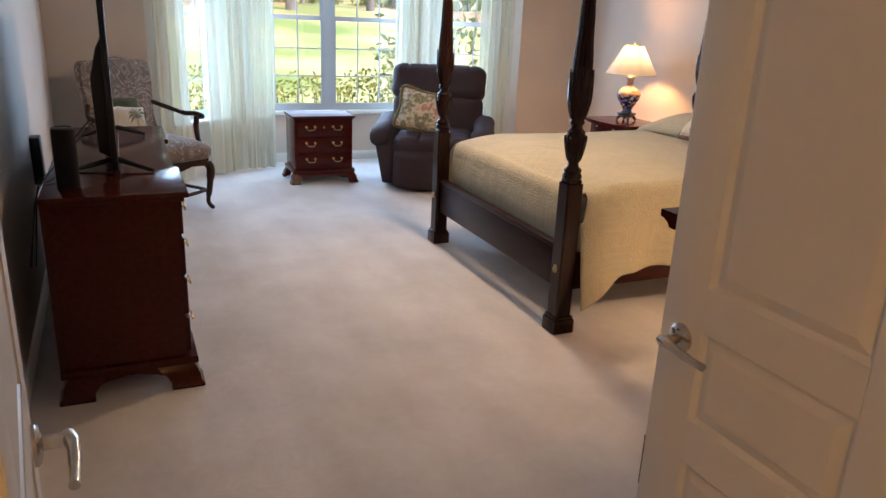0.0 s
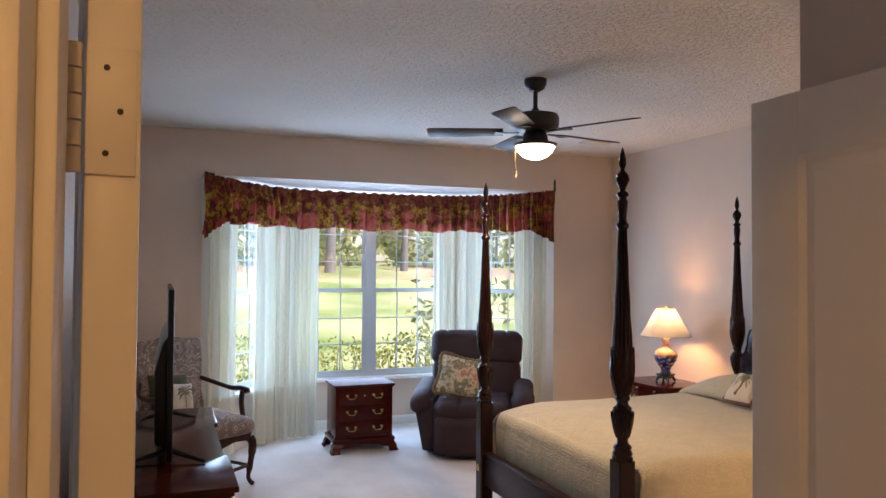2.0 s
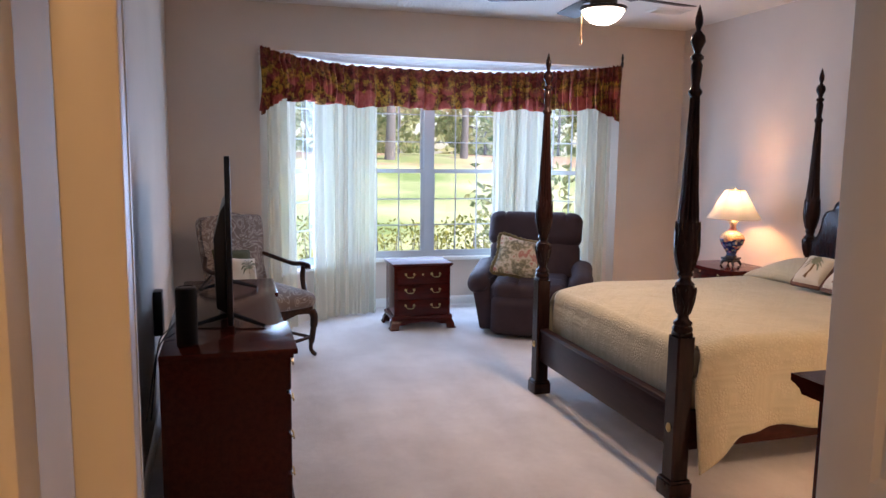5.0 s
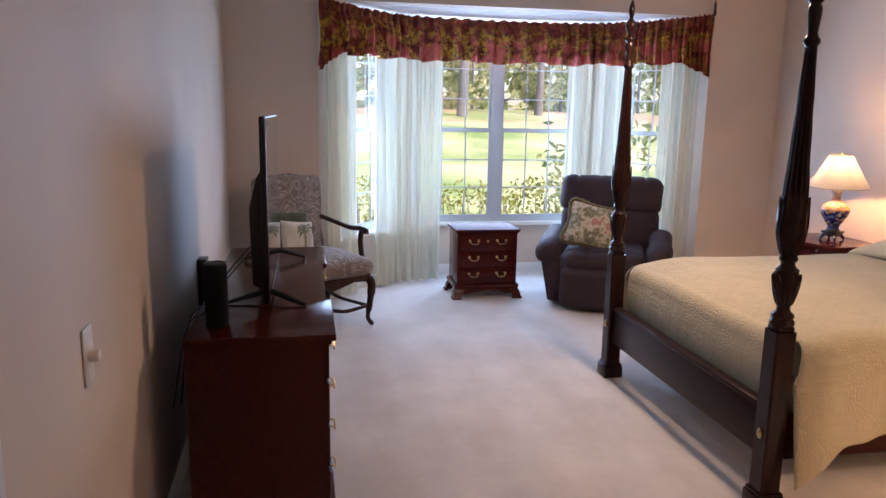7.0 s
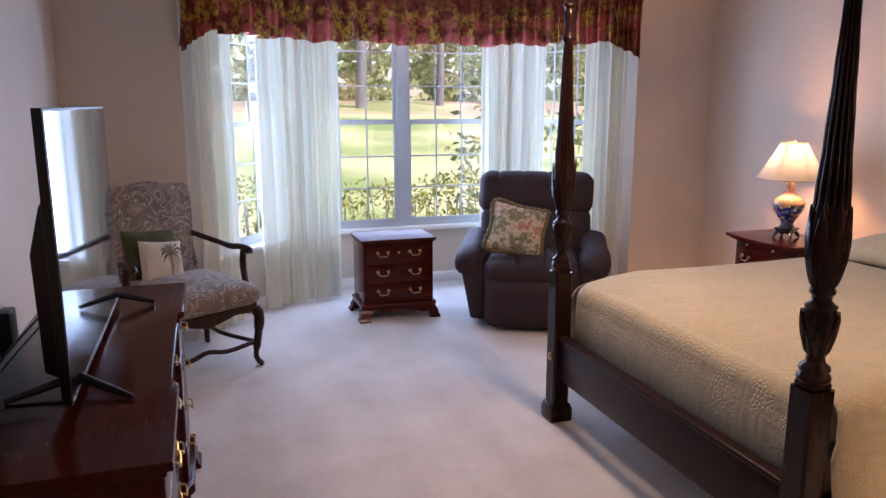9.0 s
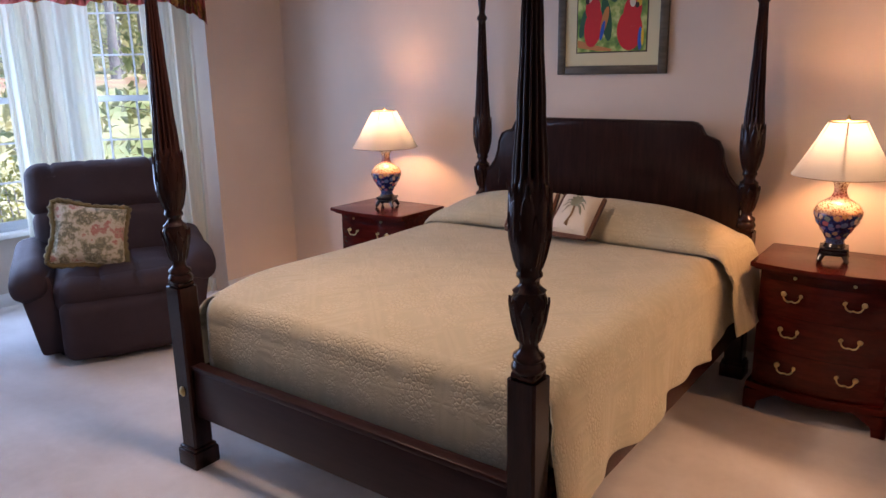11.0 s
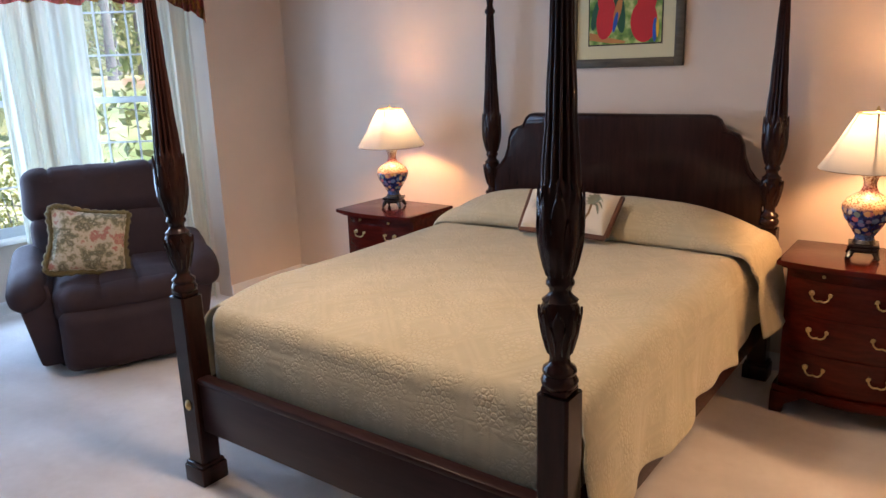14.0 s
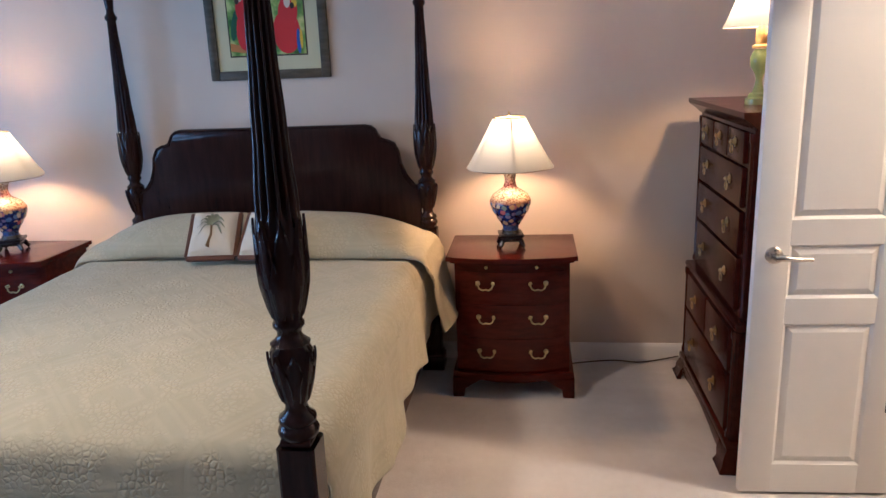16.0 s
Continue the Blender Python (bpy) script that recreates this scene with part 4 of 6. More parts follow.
def leaf_carving(zlo, zhi, count, r, bm, seed):
    """Raised pointed leaves round a bulb between two heights; r(z) is the bulb's radius."""
    for row in range(2):
        for k in range(count):
            a0 = 2 * math.pi * (k + 0.5 * row) / count
            h0 = zlo + (zhi - zlo) * (0.0 if row == 0 else 0.34)
            h1 = h0 + (zhi - zlo) * 0.66
            wide = math.pi / count * 0.95
            n = 6
            rows = []
            for i in range(n + 1):
                f = i / n
                zz = h0 + (h1 - h0) * f
                w = wide * math.sin(math.pi * min(0.98, 0.25 + 0.75 * f)) ** 0.8
                lift = 0.0026 + 0.0040 * f + 0.0018 * row
                rows.append([bm.verts.new(((r(zz) + lift - e) * math.cos(a0 + s * w), (r(zz) + lift - e) * math.sin(a0 + s * w), zz)) for s, e in ((-1, 0.0055), (-0.5, 0.0), (0, 0.0040), (0.5, 0.0), (1, 0.0055))])
            for a, b in zip(rows, rows[1:]):
                for j in range(4):
                    bm.faces.new((a[j], a[j + 1], b[j + 1], b[j]))


def radius_at(z):
    for (r0, h0), (r1, h1) in zip(POST, POST[1:]):
        if h0 <= z <= h1:
            return r0 + (r1 - r0) * (z - h0) / (h1 - h0 + 1e-9)
    return 0.03


def bed_post_meshes():
    block = box(-0.046, 0.046, -0.046, 0.046, 0.085, 0.79, 0.0)
    vert = [e for e in block.edges if abs(e.verts[0].co.z - e.verts[1].co.z) > 0.5]
    bmesh.ops.bevel(block, geom=vert, offset=0.008, segments=1, affect="EDGES")
    prism([(-0.046, -0.038), (-0.038, -0.046), (0.038, -0.046), (0.046, -0.038), (0.046, 0.038), (0.038, 0.046), (-0.038, 0.046), (-0.046, 0.038)], 0.001, "z", 0.789, block)
    solid(block, -0.038, 0.038, -0.038, 0.038, 0.789, 0.812, 0.008)
    foot = box(-0.060, 0.060, -0.060, 0.060, 0.0, 0.075, 0.004)
    solid(foot, -0.055, 0.055, -0.055, 0.055, 0.074, 0.092, 0.007)
    shaft = lathe(fine(POST, 0.02), 112, [(1.34, 1.89, 14, 0.30)])
    carve = bmesh.new()
    leaf_carving(1.105, 1.335, 8, radius_at, carve, 1)
    leaf_carving(0.90, 1.025, 8, radius_at, carve, 2)
    return [mesh_of("block", block, M["bedwood"]), mesh_of("foot", foot, M["bedwood"]), mesh_of("shaft", shaft, M["bedwood"], True, 50), mesh_of("carving", carve, M["bedwood"], True, 70)]


meshes = bed_post_meshes()
for sx, sy in ((-1, 1), (-1, -1), (1, 1), (1, -1)):
    base = part("post", meshes[0], None, bed, m=pose(sx * HL, sy * HW, 0))
    for me in meshes[1:]:
        ob = part(me.name, me, None, base)
        if me.name == "carving":
            tagged(ob, kind="stuff")
part("footboard", box(-HL - 0.020, -HL + 0.020, -HW + 0.045, HW - 0.045, 0.232, 0.437, 0.004), M["bedwood_x"], bed)
part("footboard_cap", box(-HL - 0.028, -HL + 0.028, -HW + 0.045, HW - 0.045, 0.437, 0.462, 0.008), M["bedwood_x"], bed)
for s in (-1, 1):
    part("side_rail", box(-HL + 0.045, HL - 0.045, s * HW - 0.016, s * HW + 0.016, 0.225, 0.42, 0.004), M["cherry_x"], bed)
    med = part("bolt_cover", moved(lathe([(0.017, 0), (0.017, 0.003), (0.012, 0.006), (0.010, 0.010), (0.004, 0.013)], 16), Matrix.Translation((-HL - 0.046, s * HW, 0.345)) @ Matrix.Rotation(radians(-90), 4, "Y") @ Matrix.Diagonal((1.35, 1, 1, 1))), M["brass"], bed, "oval brass bolt cover")
HB = [(-0.775, 0.55), (0.775, 0.55), (0.775, 1.01), (0.735, 1.03), (0.700, 1.075), (0.680, 1.14), (0.672, 1.20), (0.650, 1.245), (0.615, 1.262), (0.575, 1.268), (0.568, 1.290), (0.555, 1.318), (0.530, 1.336), (0.50, 1.342)]
HB += [(-a, b) for a, b in HB[:1:-1]]
part("headboard", prism(HB, 0.034, "x", HL - 0.025, bevel=0.004), M["bedwood"], bed)
rim = [(a, b) for a, b in HB[2:]]
part("headboard_moulding", tube([(HL - 0.026, a * 0.992, b - 0.007) for a, b in rim], 0.006, 6), M["bedwood"], bed)
part("box_spring", box(-HL + 0.06, HL - 0.05, -HW + 0.03, HW - 0.03, 0.36, 0.55, 0.03), M["linen"], bed, "ivory box spring")
part("mattress", box(-HL + 0.08, HL - 0.05, -HW + 0.035, HW - 0.035, 0.551, 0.715, 0.05), M["linen"], bed, "ivory mattress")

# the spread, a thing that lies on the bed


FOLD = smooth_line([(0.630, 0, -0.006), (0.585, 0, 0.004), (0.566, 0, 0.035), (0.585, 0, 0.095), (0.655, 0, 0.150), (0.770, 0, 0.182), (0.900, 0, 0.165), (1.000, 0, 0.120), (1.062, 0, 0.060)], 5)


def pillow_fold(u, v):
    """The end of the spread, turned back over two pillows and falling outwards at the sides."""
    f = u * (len(FOLD) - 1)
    i = min(int(f), len(FOLD) - 2)
    k = FOLD[i].lerp(FOLD[i + 1], f - i)
    a = (2 * v - 1) * 1.36
    s = 1 if a > 0 else -1
    b = abs(a)
    flat, r = 0.80, 0.075
    mid = 1 - 0.10 * math.exp(-(a / 0.09) ** 2)
    wob = 0.005 * noise.noise((k.x * 5, a * 5, 7.0)) + 0.010 * noise.noise((a * 2.1, 3.0, 1.0)) * (1 - u)
    body = 1 - (min(b, flat) / (flat + 0.04)) ** 5
    z = 0.767 - 0.012 * min(b, flat) ** 2 + k.z * (0.16 + 0.84 * body) * mid + wob
    x = k.x + 0.02 * math.sin(3.3 * a + 0.5) * (1 - u)
    if b <= flat:
        return (x, a, z)
    q = (b - flat) / r
    if q < math.pi / 2:
        return (x, s * (flat + r * math.sin(q)), z - r * (1 - math.cos(q)))
    d = (b - flat - r * math.pi / 2) / (1.36 - flat - r * math.pi / 2)
    even = 0.615 + 0.445 * u
    x = x + (even - x) * min(1.0, d * 2) - 0.05 * d * (1 - u)
    hem = 0.41 + 0.03 * math.sin(5 * u) if s < 0 else 0.30
    flare = 0.105 if s < 0 else 0.03
    out = flat + r + 0.012 + flare * (d ** 1.3) * (0.45 + 0.55 * math.sin(math.pi * min(1.0, u * 0.9 + 0.05))) + 0.012 * math.sin(9 * u) * d
    return (x, s * out, z - r + (hem - z + r) * d)


def spread_point(u, v):
    x = -HL + 0.125 + u * (2 * HL - 0.185)
    a = (2 * v - 1) * 1.38
    s = 1 if a > 0 else -1
    b = abs(a)
    top = 0.775 - 0.045 * (max(0.0, 0.16 - u) / 0.16) ** 2 - 0.014 * (a * a)
    top += 0.006 * noise.noise((x * 2.2, a * 2.2, 1.0)) + 0.003 * noise.noise((x * 7, a * 7, 4.0))
    top -= 0.022 * math.exp(-((x - 0.605) / 0.035) ** 2)
    flat = 0.755
    if b <= flat:
        return (x, a, top)
    r = 0.085
    q = (b - flat) / r
    corner = 0.075 * math.exp(-(u / 0.05) ** 2)
    if q < math.pi / 2:
        return (x - corner * 0.6 * q / (math.pi / 2), s * (flat + r * math.sin(q)), top - r * (1 - math.cos(q)))
    d = b - flat - r * math.pi / 2
    full = 1.38 - flat - r * math.pi / 2
    hem = 0.265 + 0.07 * math.sin(2.6 * u + 0.3) + 0.025 * math.sin(14 * u) + 0.012 * math.sin(33 * u) - 0.11 / (1 + math.exp((u - 0.075) / 0.010)) - 0.03 * math.exp(-(u / 0.25) ** 2) + 0.15 * max(0.0, (u - 0.62) / 0.38)
    if s > 0:
        hem = 0.22 + 0.03 * math.sin(9 * u)
    x -= corner * (0.6 + 0.4 * min(1.0, d / 0.06))
    f = d / full
    z0 = top - r
    z = z0 + (hem - z0) * f
    wave = 0.020 * math.sin(21 * u + 0.6) + 0.013 * math.sin(47 * u + 1.7)
    out = flat + r + 0.010 + f * (0.012 + wave * 0.8) + 0.05 * f * math.exp(-(u / 0.05) ** 2)
    return (x, s * out, z)


bm = sheet(spread_point, 110, 150)


def foot_fall(u, v):
    a = (2 * v - 1) * 1.38 * 41 / 75
    t = u * math.pi / 2
    p = spread_point(0.0, 0.5 + a / 1.38 / 2)
    r = 0.075
    if u < 0.5:
        t = u * math.pi
        return (p[0] - r * math.sin(t) * 0.85, a * (1 - 0.03 * u), p[2] - r * (1 - math.cos(t)))
    f = (u - 0.5) * 2
    bulge = 0.012 * math.sin(math.pi * f)
    return (p[0] - r * 0.85 - bulge, a * (0.985 - 0.03 * f), p[2] - r - f * (p[2] - r - 0.40))


spread = thing("bedspread", pose(3.4575, 3.494, 0), "tan matelasse bedspread turned over the pillows and hanging beside the rails", "bedspread")
sheet(foot_fall, 26, 82, bm)
bmesh.ops.remove_doubles(bm, verts=bm.verts, dist=0.002)
for name, bm, text in (("spread_cover", bm, ""), ("pillow_fold", sheet(pillow_fold, 60, 150), "fold of the spread drawn over the pillows")):
    cloth = part(name, bm, M["spread"], spread, text)
    mod = cloth.modifiers.new("thickness", "SOLIDIFY")
    mod.thickness, mod.offset = 0.008, -1

def palm(parent, x, z, h, y):
    """A printed palm: trunk and fronds lying just proud of the cloth."""
    bm = tube([(x - 0.004, y, z - h * 0.42), (x + 0.006, y, z - h * 0.1), (x, y, z + h * 0.18)], [0.010, 0.007, 0.005], 6, flat=0.2)
    part("printed_trunk", bm, M["palmbrown"], parent, "brown printed palm trunk")
    bm = bmesh.new()
    for k in range(9):
        a = radians(-35 + k * 31)
        c, s = math.cos(a), math.sin(a)
        ln = h * 0.34
        pts = [(x, y, z + h * 0.18), (x + c * ln * 0.55, y - 0.001, z + h * 0.18 + s * ln * 0.55 + 0.02), (x + c * ln, y, z + h * 0.18 + s * ln - 0.012)]
        tube(smooth_line(pts, 3), [0.003, 0.008, 0.010, 0.010, 0.008, 0.006, 0.002], 6, bm, flat=0.2)
    part("printed_fronds", bm, M["palmgreen"], parent, "sage printed palm fronds")


def palm_cushion(m, label, w=0.225, h=0.245):
    c = thing("palm_cushion", m, label, "cushion", "palm cushions on the bed")
    part("cover", cushion_mesh(w, h, 0.10), M["linen"], c)
    for s in (-1, 1):
        part("fringe", box(s * w / 2 - 0.010, s * w / 2 + 0.012, -0.012, 0.012, -h / 2 + 0.005, h / 2 - 0.005, 0.008), M["fringe"], c, "brown fringe")
    part("fringe", box(-w / 2, w / 2, -0.012, 0.012, -h / 2 - 0.013, -h / 2 + 0.012, 0.008), M["fringe"], c, "brown fringe")
    palm(c, 0.0, -0.01, 0.19, -0.052)
    return c


palm_cushion(pose(3.985, 3.61, 0.900, -44, 0, -84), "ivory cushion with printed palm and brown fringe on the bed")
palm_cushion(pose(3.985, 3.355, 0.900, -44, 0, -95), "ivory cushion with printed palm and brown fringe on the bed")

# ---- case furniture ----


def bail_pull(parent, x, y, z, mat, w=0.075):
    """Two rosettes and a hanging bail on a face that looks to -x."""
    h = part("drawer_pull", moved(lathe([(0.012, 0), (0.012, 0.003), (0.006, 0.006), (0.005, 0.016), (0.008, 0.019)], 12), Matrix.Translation((x, y - w / 2, z)) @ Matrix.Rotation(radians(-90), 4, "Y")), mat, parent, "brass bail pull")
    part("rosette", moved(lathe([(0.012, 0), (0.012, 0.003), (0.006, 0.006), (0.005, 0.016), (0.008, 0.019)], 12), Matrix.Translation((x, y + w / 2, z)) @ Matrix.Rotation(radians(-90), 4, "Y")), mat, h)
    pts = [(x - 0.015, y - w / 2, z), (x - 0.020, y - w * 0.40, z - 0.020), (x - 0.022, y - w * 0.2, z - 0.029), (x - 0.022, y, z - 0.026), (x - 0.022, y + w * 0.2, z - 0.029), (x - 0.020, y + w * 0.40, z - 0.020), (x - 0.015, y + w / 2, z)]
    part("bail", tube(smooth_line(pts, 4), 0.0035, 8), mat, h)


def bow(y, w, depth):
    return -depth * (1 - (2 * y / w) ** 2)


def bow_prism(x_back, w, bowd, z0, z1, x_front, n=14, grow=0.0):
    """A slab with a bowed front towards -x."""
    pts = [(x_back, w / 2 + grow), (x_back, -w / 2 - grow)]
    for i in range(n + 1):
        y = -w / 2 - grow + (w + 2 * grow) * i / n
        pts.append((x_front - grow + bow(y, w + 2 * grow, bowd), y))
    return prism(pts, z1 - z0, "z", z0, bevel=0.004)


def bracket_foot(parent, x, y, sx, sy, mat, h=0.10, s=0.10):
    bm = prism([(0, 0), (sx * s * 0.55, 0), (sx * s * 0.62, h * 0.45), (sx * s * 1.1, h * 0.75), (sx * s * 1.5, h), (0, h)], sy * 0.022, "y", 0)
    prism([(0, 0), (sy * s * 0.55, 0), (sy * s * 0.62, h * 0.45), (sy * s * 1.1, h * 0.75), (sy * s * 1.5, h), (0, h)], sx * 0.022, "x", 0, bm)
    part("foot", moved(bm, Matrix.Translation((x, y, 0))), mat, parent)


def ogee_foot(parent, x, y, sx, sy, mat, h=0.095, s=0.085):
    """A bracket foot whose corner swells outwards and tucks in again at the floor."""
    bm = bmesh.new()
    rings = []
    for f, out in ((0.0, 0.000), (0.10, -0.004), (0.30, 0.010), (0.55, 0.012), (0.80, 0.022), (1.0, 0.034)):
        a = s * (1.0 if f < 0.4 else 1.0 + 0.7 * (f - 0.4))
        ring = [(out, out), (a, out), (a, out + 0.024), (out + 0.024, out + 0.024), (out + 0.024, a), (out, a)]
        rings.append([bm.verts.new((x + sx * p, y + sy * q, h * f)) for p, q in ring])
    for lo, hi in zip(rings, rings[1:]):
        for i in range(6):
            bm.faces.new((lo[i], lo[(i + 1) % 6], hi[(i + 1) % 6], hi[i]))
    bm.faces.new(rings[0][::-1])
    bm.faces.new(rings[-1])
    part("foot", bm, mat, parent)


def scalloped(w, z0, z1):
    """Outline of an apron board, its lower edge cut in a flat ogee arch."""
    low = [(-w / 2 + w * i / 24, z0 + (z1 - z0) * 0.55 * max(0.0, 1 - abs(2 * i / 24 - 1) * 1.35) ** 0.5) for i in range(25)]
    return low + [(w / 2, z1), (-w / 2, z1)]


def nightstand(m, label):
    """Bow-fronted stand that faces -x, its front edge at x = 0."""
    st = thing("nightstand", m, label, "nightstand", "nightstands beside the bed")
    w, d = 0.555, 0.40
    part("top", bow_prism(d + 0.03, w, 0.045, 0.715, 0.738, 0.02, grow=0.034), M["cherry"], st, "glossy bow-fronted cherry top")
    part("top_moulding", bow_prism(d + 0.02, w, 0.045, 0.70, 0.715, 0.03, grow=0.018), M["cherry"], st)
    part("body", bow_prism(d + 0.02, w, 0.045, 0.13, 0.70, 0.055), M["cherry"], st)
    part("base_moulding", bow_prism(d + 0.025, w, 0.045, 0.105, 0.135, 0.045, grow=0.02), M["cherry"], st)
    part("apron", bow_prism(d, w - 0.22, 0.040, 0.075, 0.105, 0.062), M["cherry"], st)
    for y, s in ((-w / 2 - 0.024, 1), (w / 2 + 0.024, -1)):
        bracket_foot(st, 0.018, y, 1, s, M["cherry"])
        bracket_foot(st, d + 0.035, y, -1, s, M["cherry"])
    slide = part("pull_out_slide", bow_prism(0.08, w - 0.05, 0.042, 0.668, 0.693, 0.047), M["cherry"], st)
    for y in (-0.12, 0.12):
        part("knob", moved(lathe([(0.004, 0), (0.004, 0.006), (0.008, 0.010), (0.006, 0.015)], 12), Matrix.Translation((0.047 + bow(y, w - 0.05, 0.042), y, 0.680)) @ Matrix.Rotation(radians(-90), 4, "Y")), M["brass"], slide, "small brass knob")
    for z0, z1 in ((0.50, 0.655), (0.325, 0.488), (0.145, 0.313)):
        dr = part("drawer", bow_prism(0.08, w - 0.05, 0.042, z0, z1, 0.045), M["cherry"], st)
        for y in (-0.125, 0.125):
            bail_pull(dr, 0.045 + bow(y, w - 0.05, 0.042), y, (z0 + z1) / 2 + 0.022, M["brass"])
    return st


ns = nightstand(pose(4.178, 2.244, 0), "three-drawer cherry nightstand with brass pulls beside the bed")
copy_thing(ns, pose(4.142, 4.928, 0))


def ginger_lamp(m, label):
    lamp = thing("table_lamp", m, label, "lamp", "cloisonne lamps on the nightstands")
    bm = box(-0.060, 0.060, -0.060, 0.060, 0.052, 0.068, 0.005)
    solid(bm, -0.052, 0.052, -0.052, 0.052, 0.030, 0.052, 0.003)
    for sx in (-1, 1):
        for sy in (-1, 1):
            tube([(sx * 0.046, sy * 0.046, 0.034), (sx * 0.054, sy * 0.054, 0.014), (sx * 0.060, sy * 0.060, 0.006)], [0.014, 0.011, 0.009], 8, bm)
    lathe([(0.050, 0.068), (0.046, 0.076), (0.042, 0.085)], 20, bm=bm)
    part("base", bm, M["ebony"], lamp, "black footed wooden base")
    part("vase", lathe(fine([(0.040, 0.085), (0.039, 0.100), (0.050, 0.118), (0.070, 0.150), (0.092, 0.185), (0.102, 0.218), (0.101, 0.235), (0.085, 0.262), (0.060, 0.280), (0.037, 0.294), (0.028, 0.315), (0.026, 0.335), (0.032, 0.358), (0.046, 0.376)], 0.010), 36), M["vase"], lamp, "blue cloisonne vase with painted flowers")
    part("collar", lathe([(0.044, 0.376), (0.034, 0.386), (0.014, 0.396), (0.010, 0.400), (0.010, 0.45), (0.014, 0.455), (0.014, 0.49)], 20), M["brass"], lamp, "brass collar and socket")
    n = 6
    bm = bmesh.new()
    nu = 60

    def shade_fn(u, v):
        a = 2 * math.pi * u
        k = (a / (2 * math.pi) * n) % 1.0
        poly = math.cos(math.pi / n) / math.cos((k - 0.5) * 2 * math.pi / n)
        f = v
        r = 0.212 + (0.078 - 0.212) * (f ** 0.93)
        r *= 0.30 * poly / math.cos(math.pi / n) * math.cos(math.pi / n * 0.5) + 0.70
        return (r * math.cos(a), r * math.sin(a), 0.395 + 0.235 * v)
    sheet(shade_fn, nu, 12, bm)
    bmesh.ops.remove_doubles(bm, verts=bm.verts, dist=0.0005)
    sh = part("shade", bm, M["shade"], lamp, "cream silk shade in six panels, lit")
    bm = bmesh.new()
    for z, r in ((0.395, 0.206), (0.630, 0.0765)):
        ring = [(r * math.cos(2 * math.pi * k / 32), r * math.sin(2 * math.pi * k / 32), z) for k in range(33)]
        tube(ring, 0.0035, 6, bm)
    for k in range(n):
        a = 2 * math.pi * k / n
        tube([((0.212 + (0.078 - 0.212) * ((i / 8) ** 0.93)) * 1.0 * math.cos(a), (0.212 + (0.078 - 0.212) * ((i / 8) ** 0.93)) * 1.0 * math.sin(a), 0.395 + 0.235 * i / 8) for i in range(9)], 0.0036, 6, bm)
    part("shade_trim", bm, M["bead"], sh, "cream cord trim on the ribs")
    bm = lathe([(0.004, 0.57), (0.004, 0.632), (0.010, 0.639), (0.007, 0.649), (0.002, 0.660)], 12)
    tube([(-0.076, 0, 0.624), (0, 0, 0.627), (0.076, 0, 0.624)], 0.002, 5, bm)
    tube([(0, -0.076, 0.624), (0, 0, 0.627), (0, 0.076, 0.624)], 0.002, 5, bm)
    part("finial", bm, M["brass"], lamp, "brass finial and spider")
    return lamp


lamp = ginger_lamp(pose(4.38, 2.25, 0.738, 0, 0, 8), "lit blue cloisonne vase lamp with a cream shade on the nightstand")
copy_thing(lamp, pose(4.37, 4.942, 0.738, 0, 0, 20))

# small three-drawer chest below the window, facing -y
st = thing("window_chest", pose(2.032, 6.28, 0, 0, 0, 90), "low three-drawer cherry chest below the window", "chest")
w, d, hh = 0.545, 0.38, 0.625
part("top", box(-0.006, d + 0.02, -w / 2 - 0.020, w / 2 + 0.020, hh - 0.020, hh, 0.006), M["cherry_dull"], st, "cherry top with its window glare dulled")
part("top_moulding", box(0.006, d + 0.015, -w / 2 - 0.010, w / 2 + 0.010, hh - 0.034, hh - 0.020, 0.005), M["cherry"], st)
part("body", box(0.025, d + 0.01, -w / 2, w / 2, 0.11, hh - 0.034, 0.004), M["cherry"], st)
part("base_moulding", box(0.004, d + 0.02, -w / 2 - 0.022, w / 2 + 0.022, 0.090, 0.130, 0.012, 3), M["cherry"], st)
part("apron", prism(scalloped(w - 0.06, 0.042, 0.092), 0.02, "x", 0.006, bevel=0.003), M["cherry"], st)
for y, s in ((-w / 2 - 0.045, 1), (w / 2 + 0.045, -1)):
    ogee_foot(st, -0.022, y, 1, s, M["cherry"], 0.092)
    ogee_foot(st, d + 0.040, y, -1, s, M["cherry"], 0.092)
for z0, z1 in ((0.435, 0.575), (0.29, 0.425), (0.14, 0.28)):
    dr = part("drawer", box(0.012, 0.06, -w / 2 + 0.025, w / 2 - 0.025, z0, z1, 0.005), M["cherry"], st)
    for y in (-0.125, 0.125):
        bail_pull(dr, 0.012, y, (z0 + z1) / 2 + 0.02, M["brass"], 0.08)
    if z0 > 0.4:
        part("escutcheon", moved(lathe([(0.010, 0), (0.008, 0.003), (0.003, 0.004)], 12), Matrix.Translation((0.012, 0, (z0 + z1) / 2 + 0.015)) @ Matrix.Rotation(radians(-90), 4, "Y")), M["brass"], dr, "brass keyhole plate")

# long dresser on the west wall, facing +x; local x runs out from the wall
DR = thing("dresser", pose(0.032, 3.552, 0), "long dark cherry blockfront dresser with brass pulls", "dresser")
w, d = 1.68, 0.475


def block_line(x, w, grow=0.0, step=0.028, back=0.0):
    """Plan of a blockfront: outer and middle thirds step forward."""
    h = w / 2 + grow
    b = w / 6
    e = 0.02
    return [(back, -h), (x + step + grow, -h), (x + step + grow, -b * 1.35), (x + grow, -b * 1.35 + e), (x + grow, b * 1.35 - e), (x + step + grow, b * 1.35), (x + step + grow, h), (back, h)]


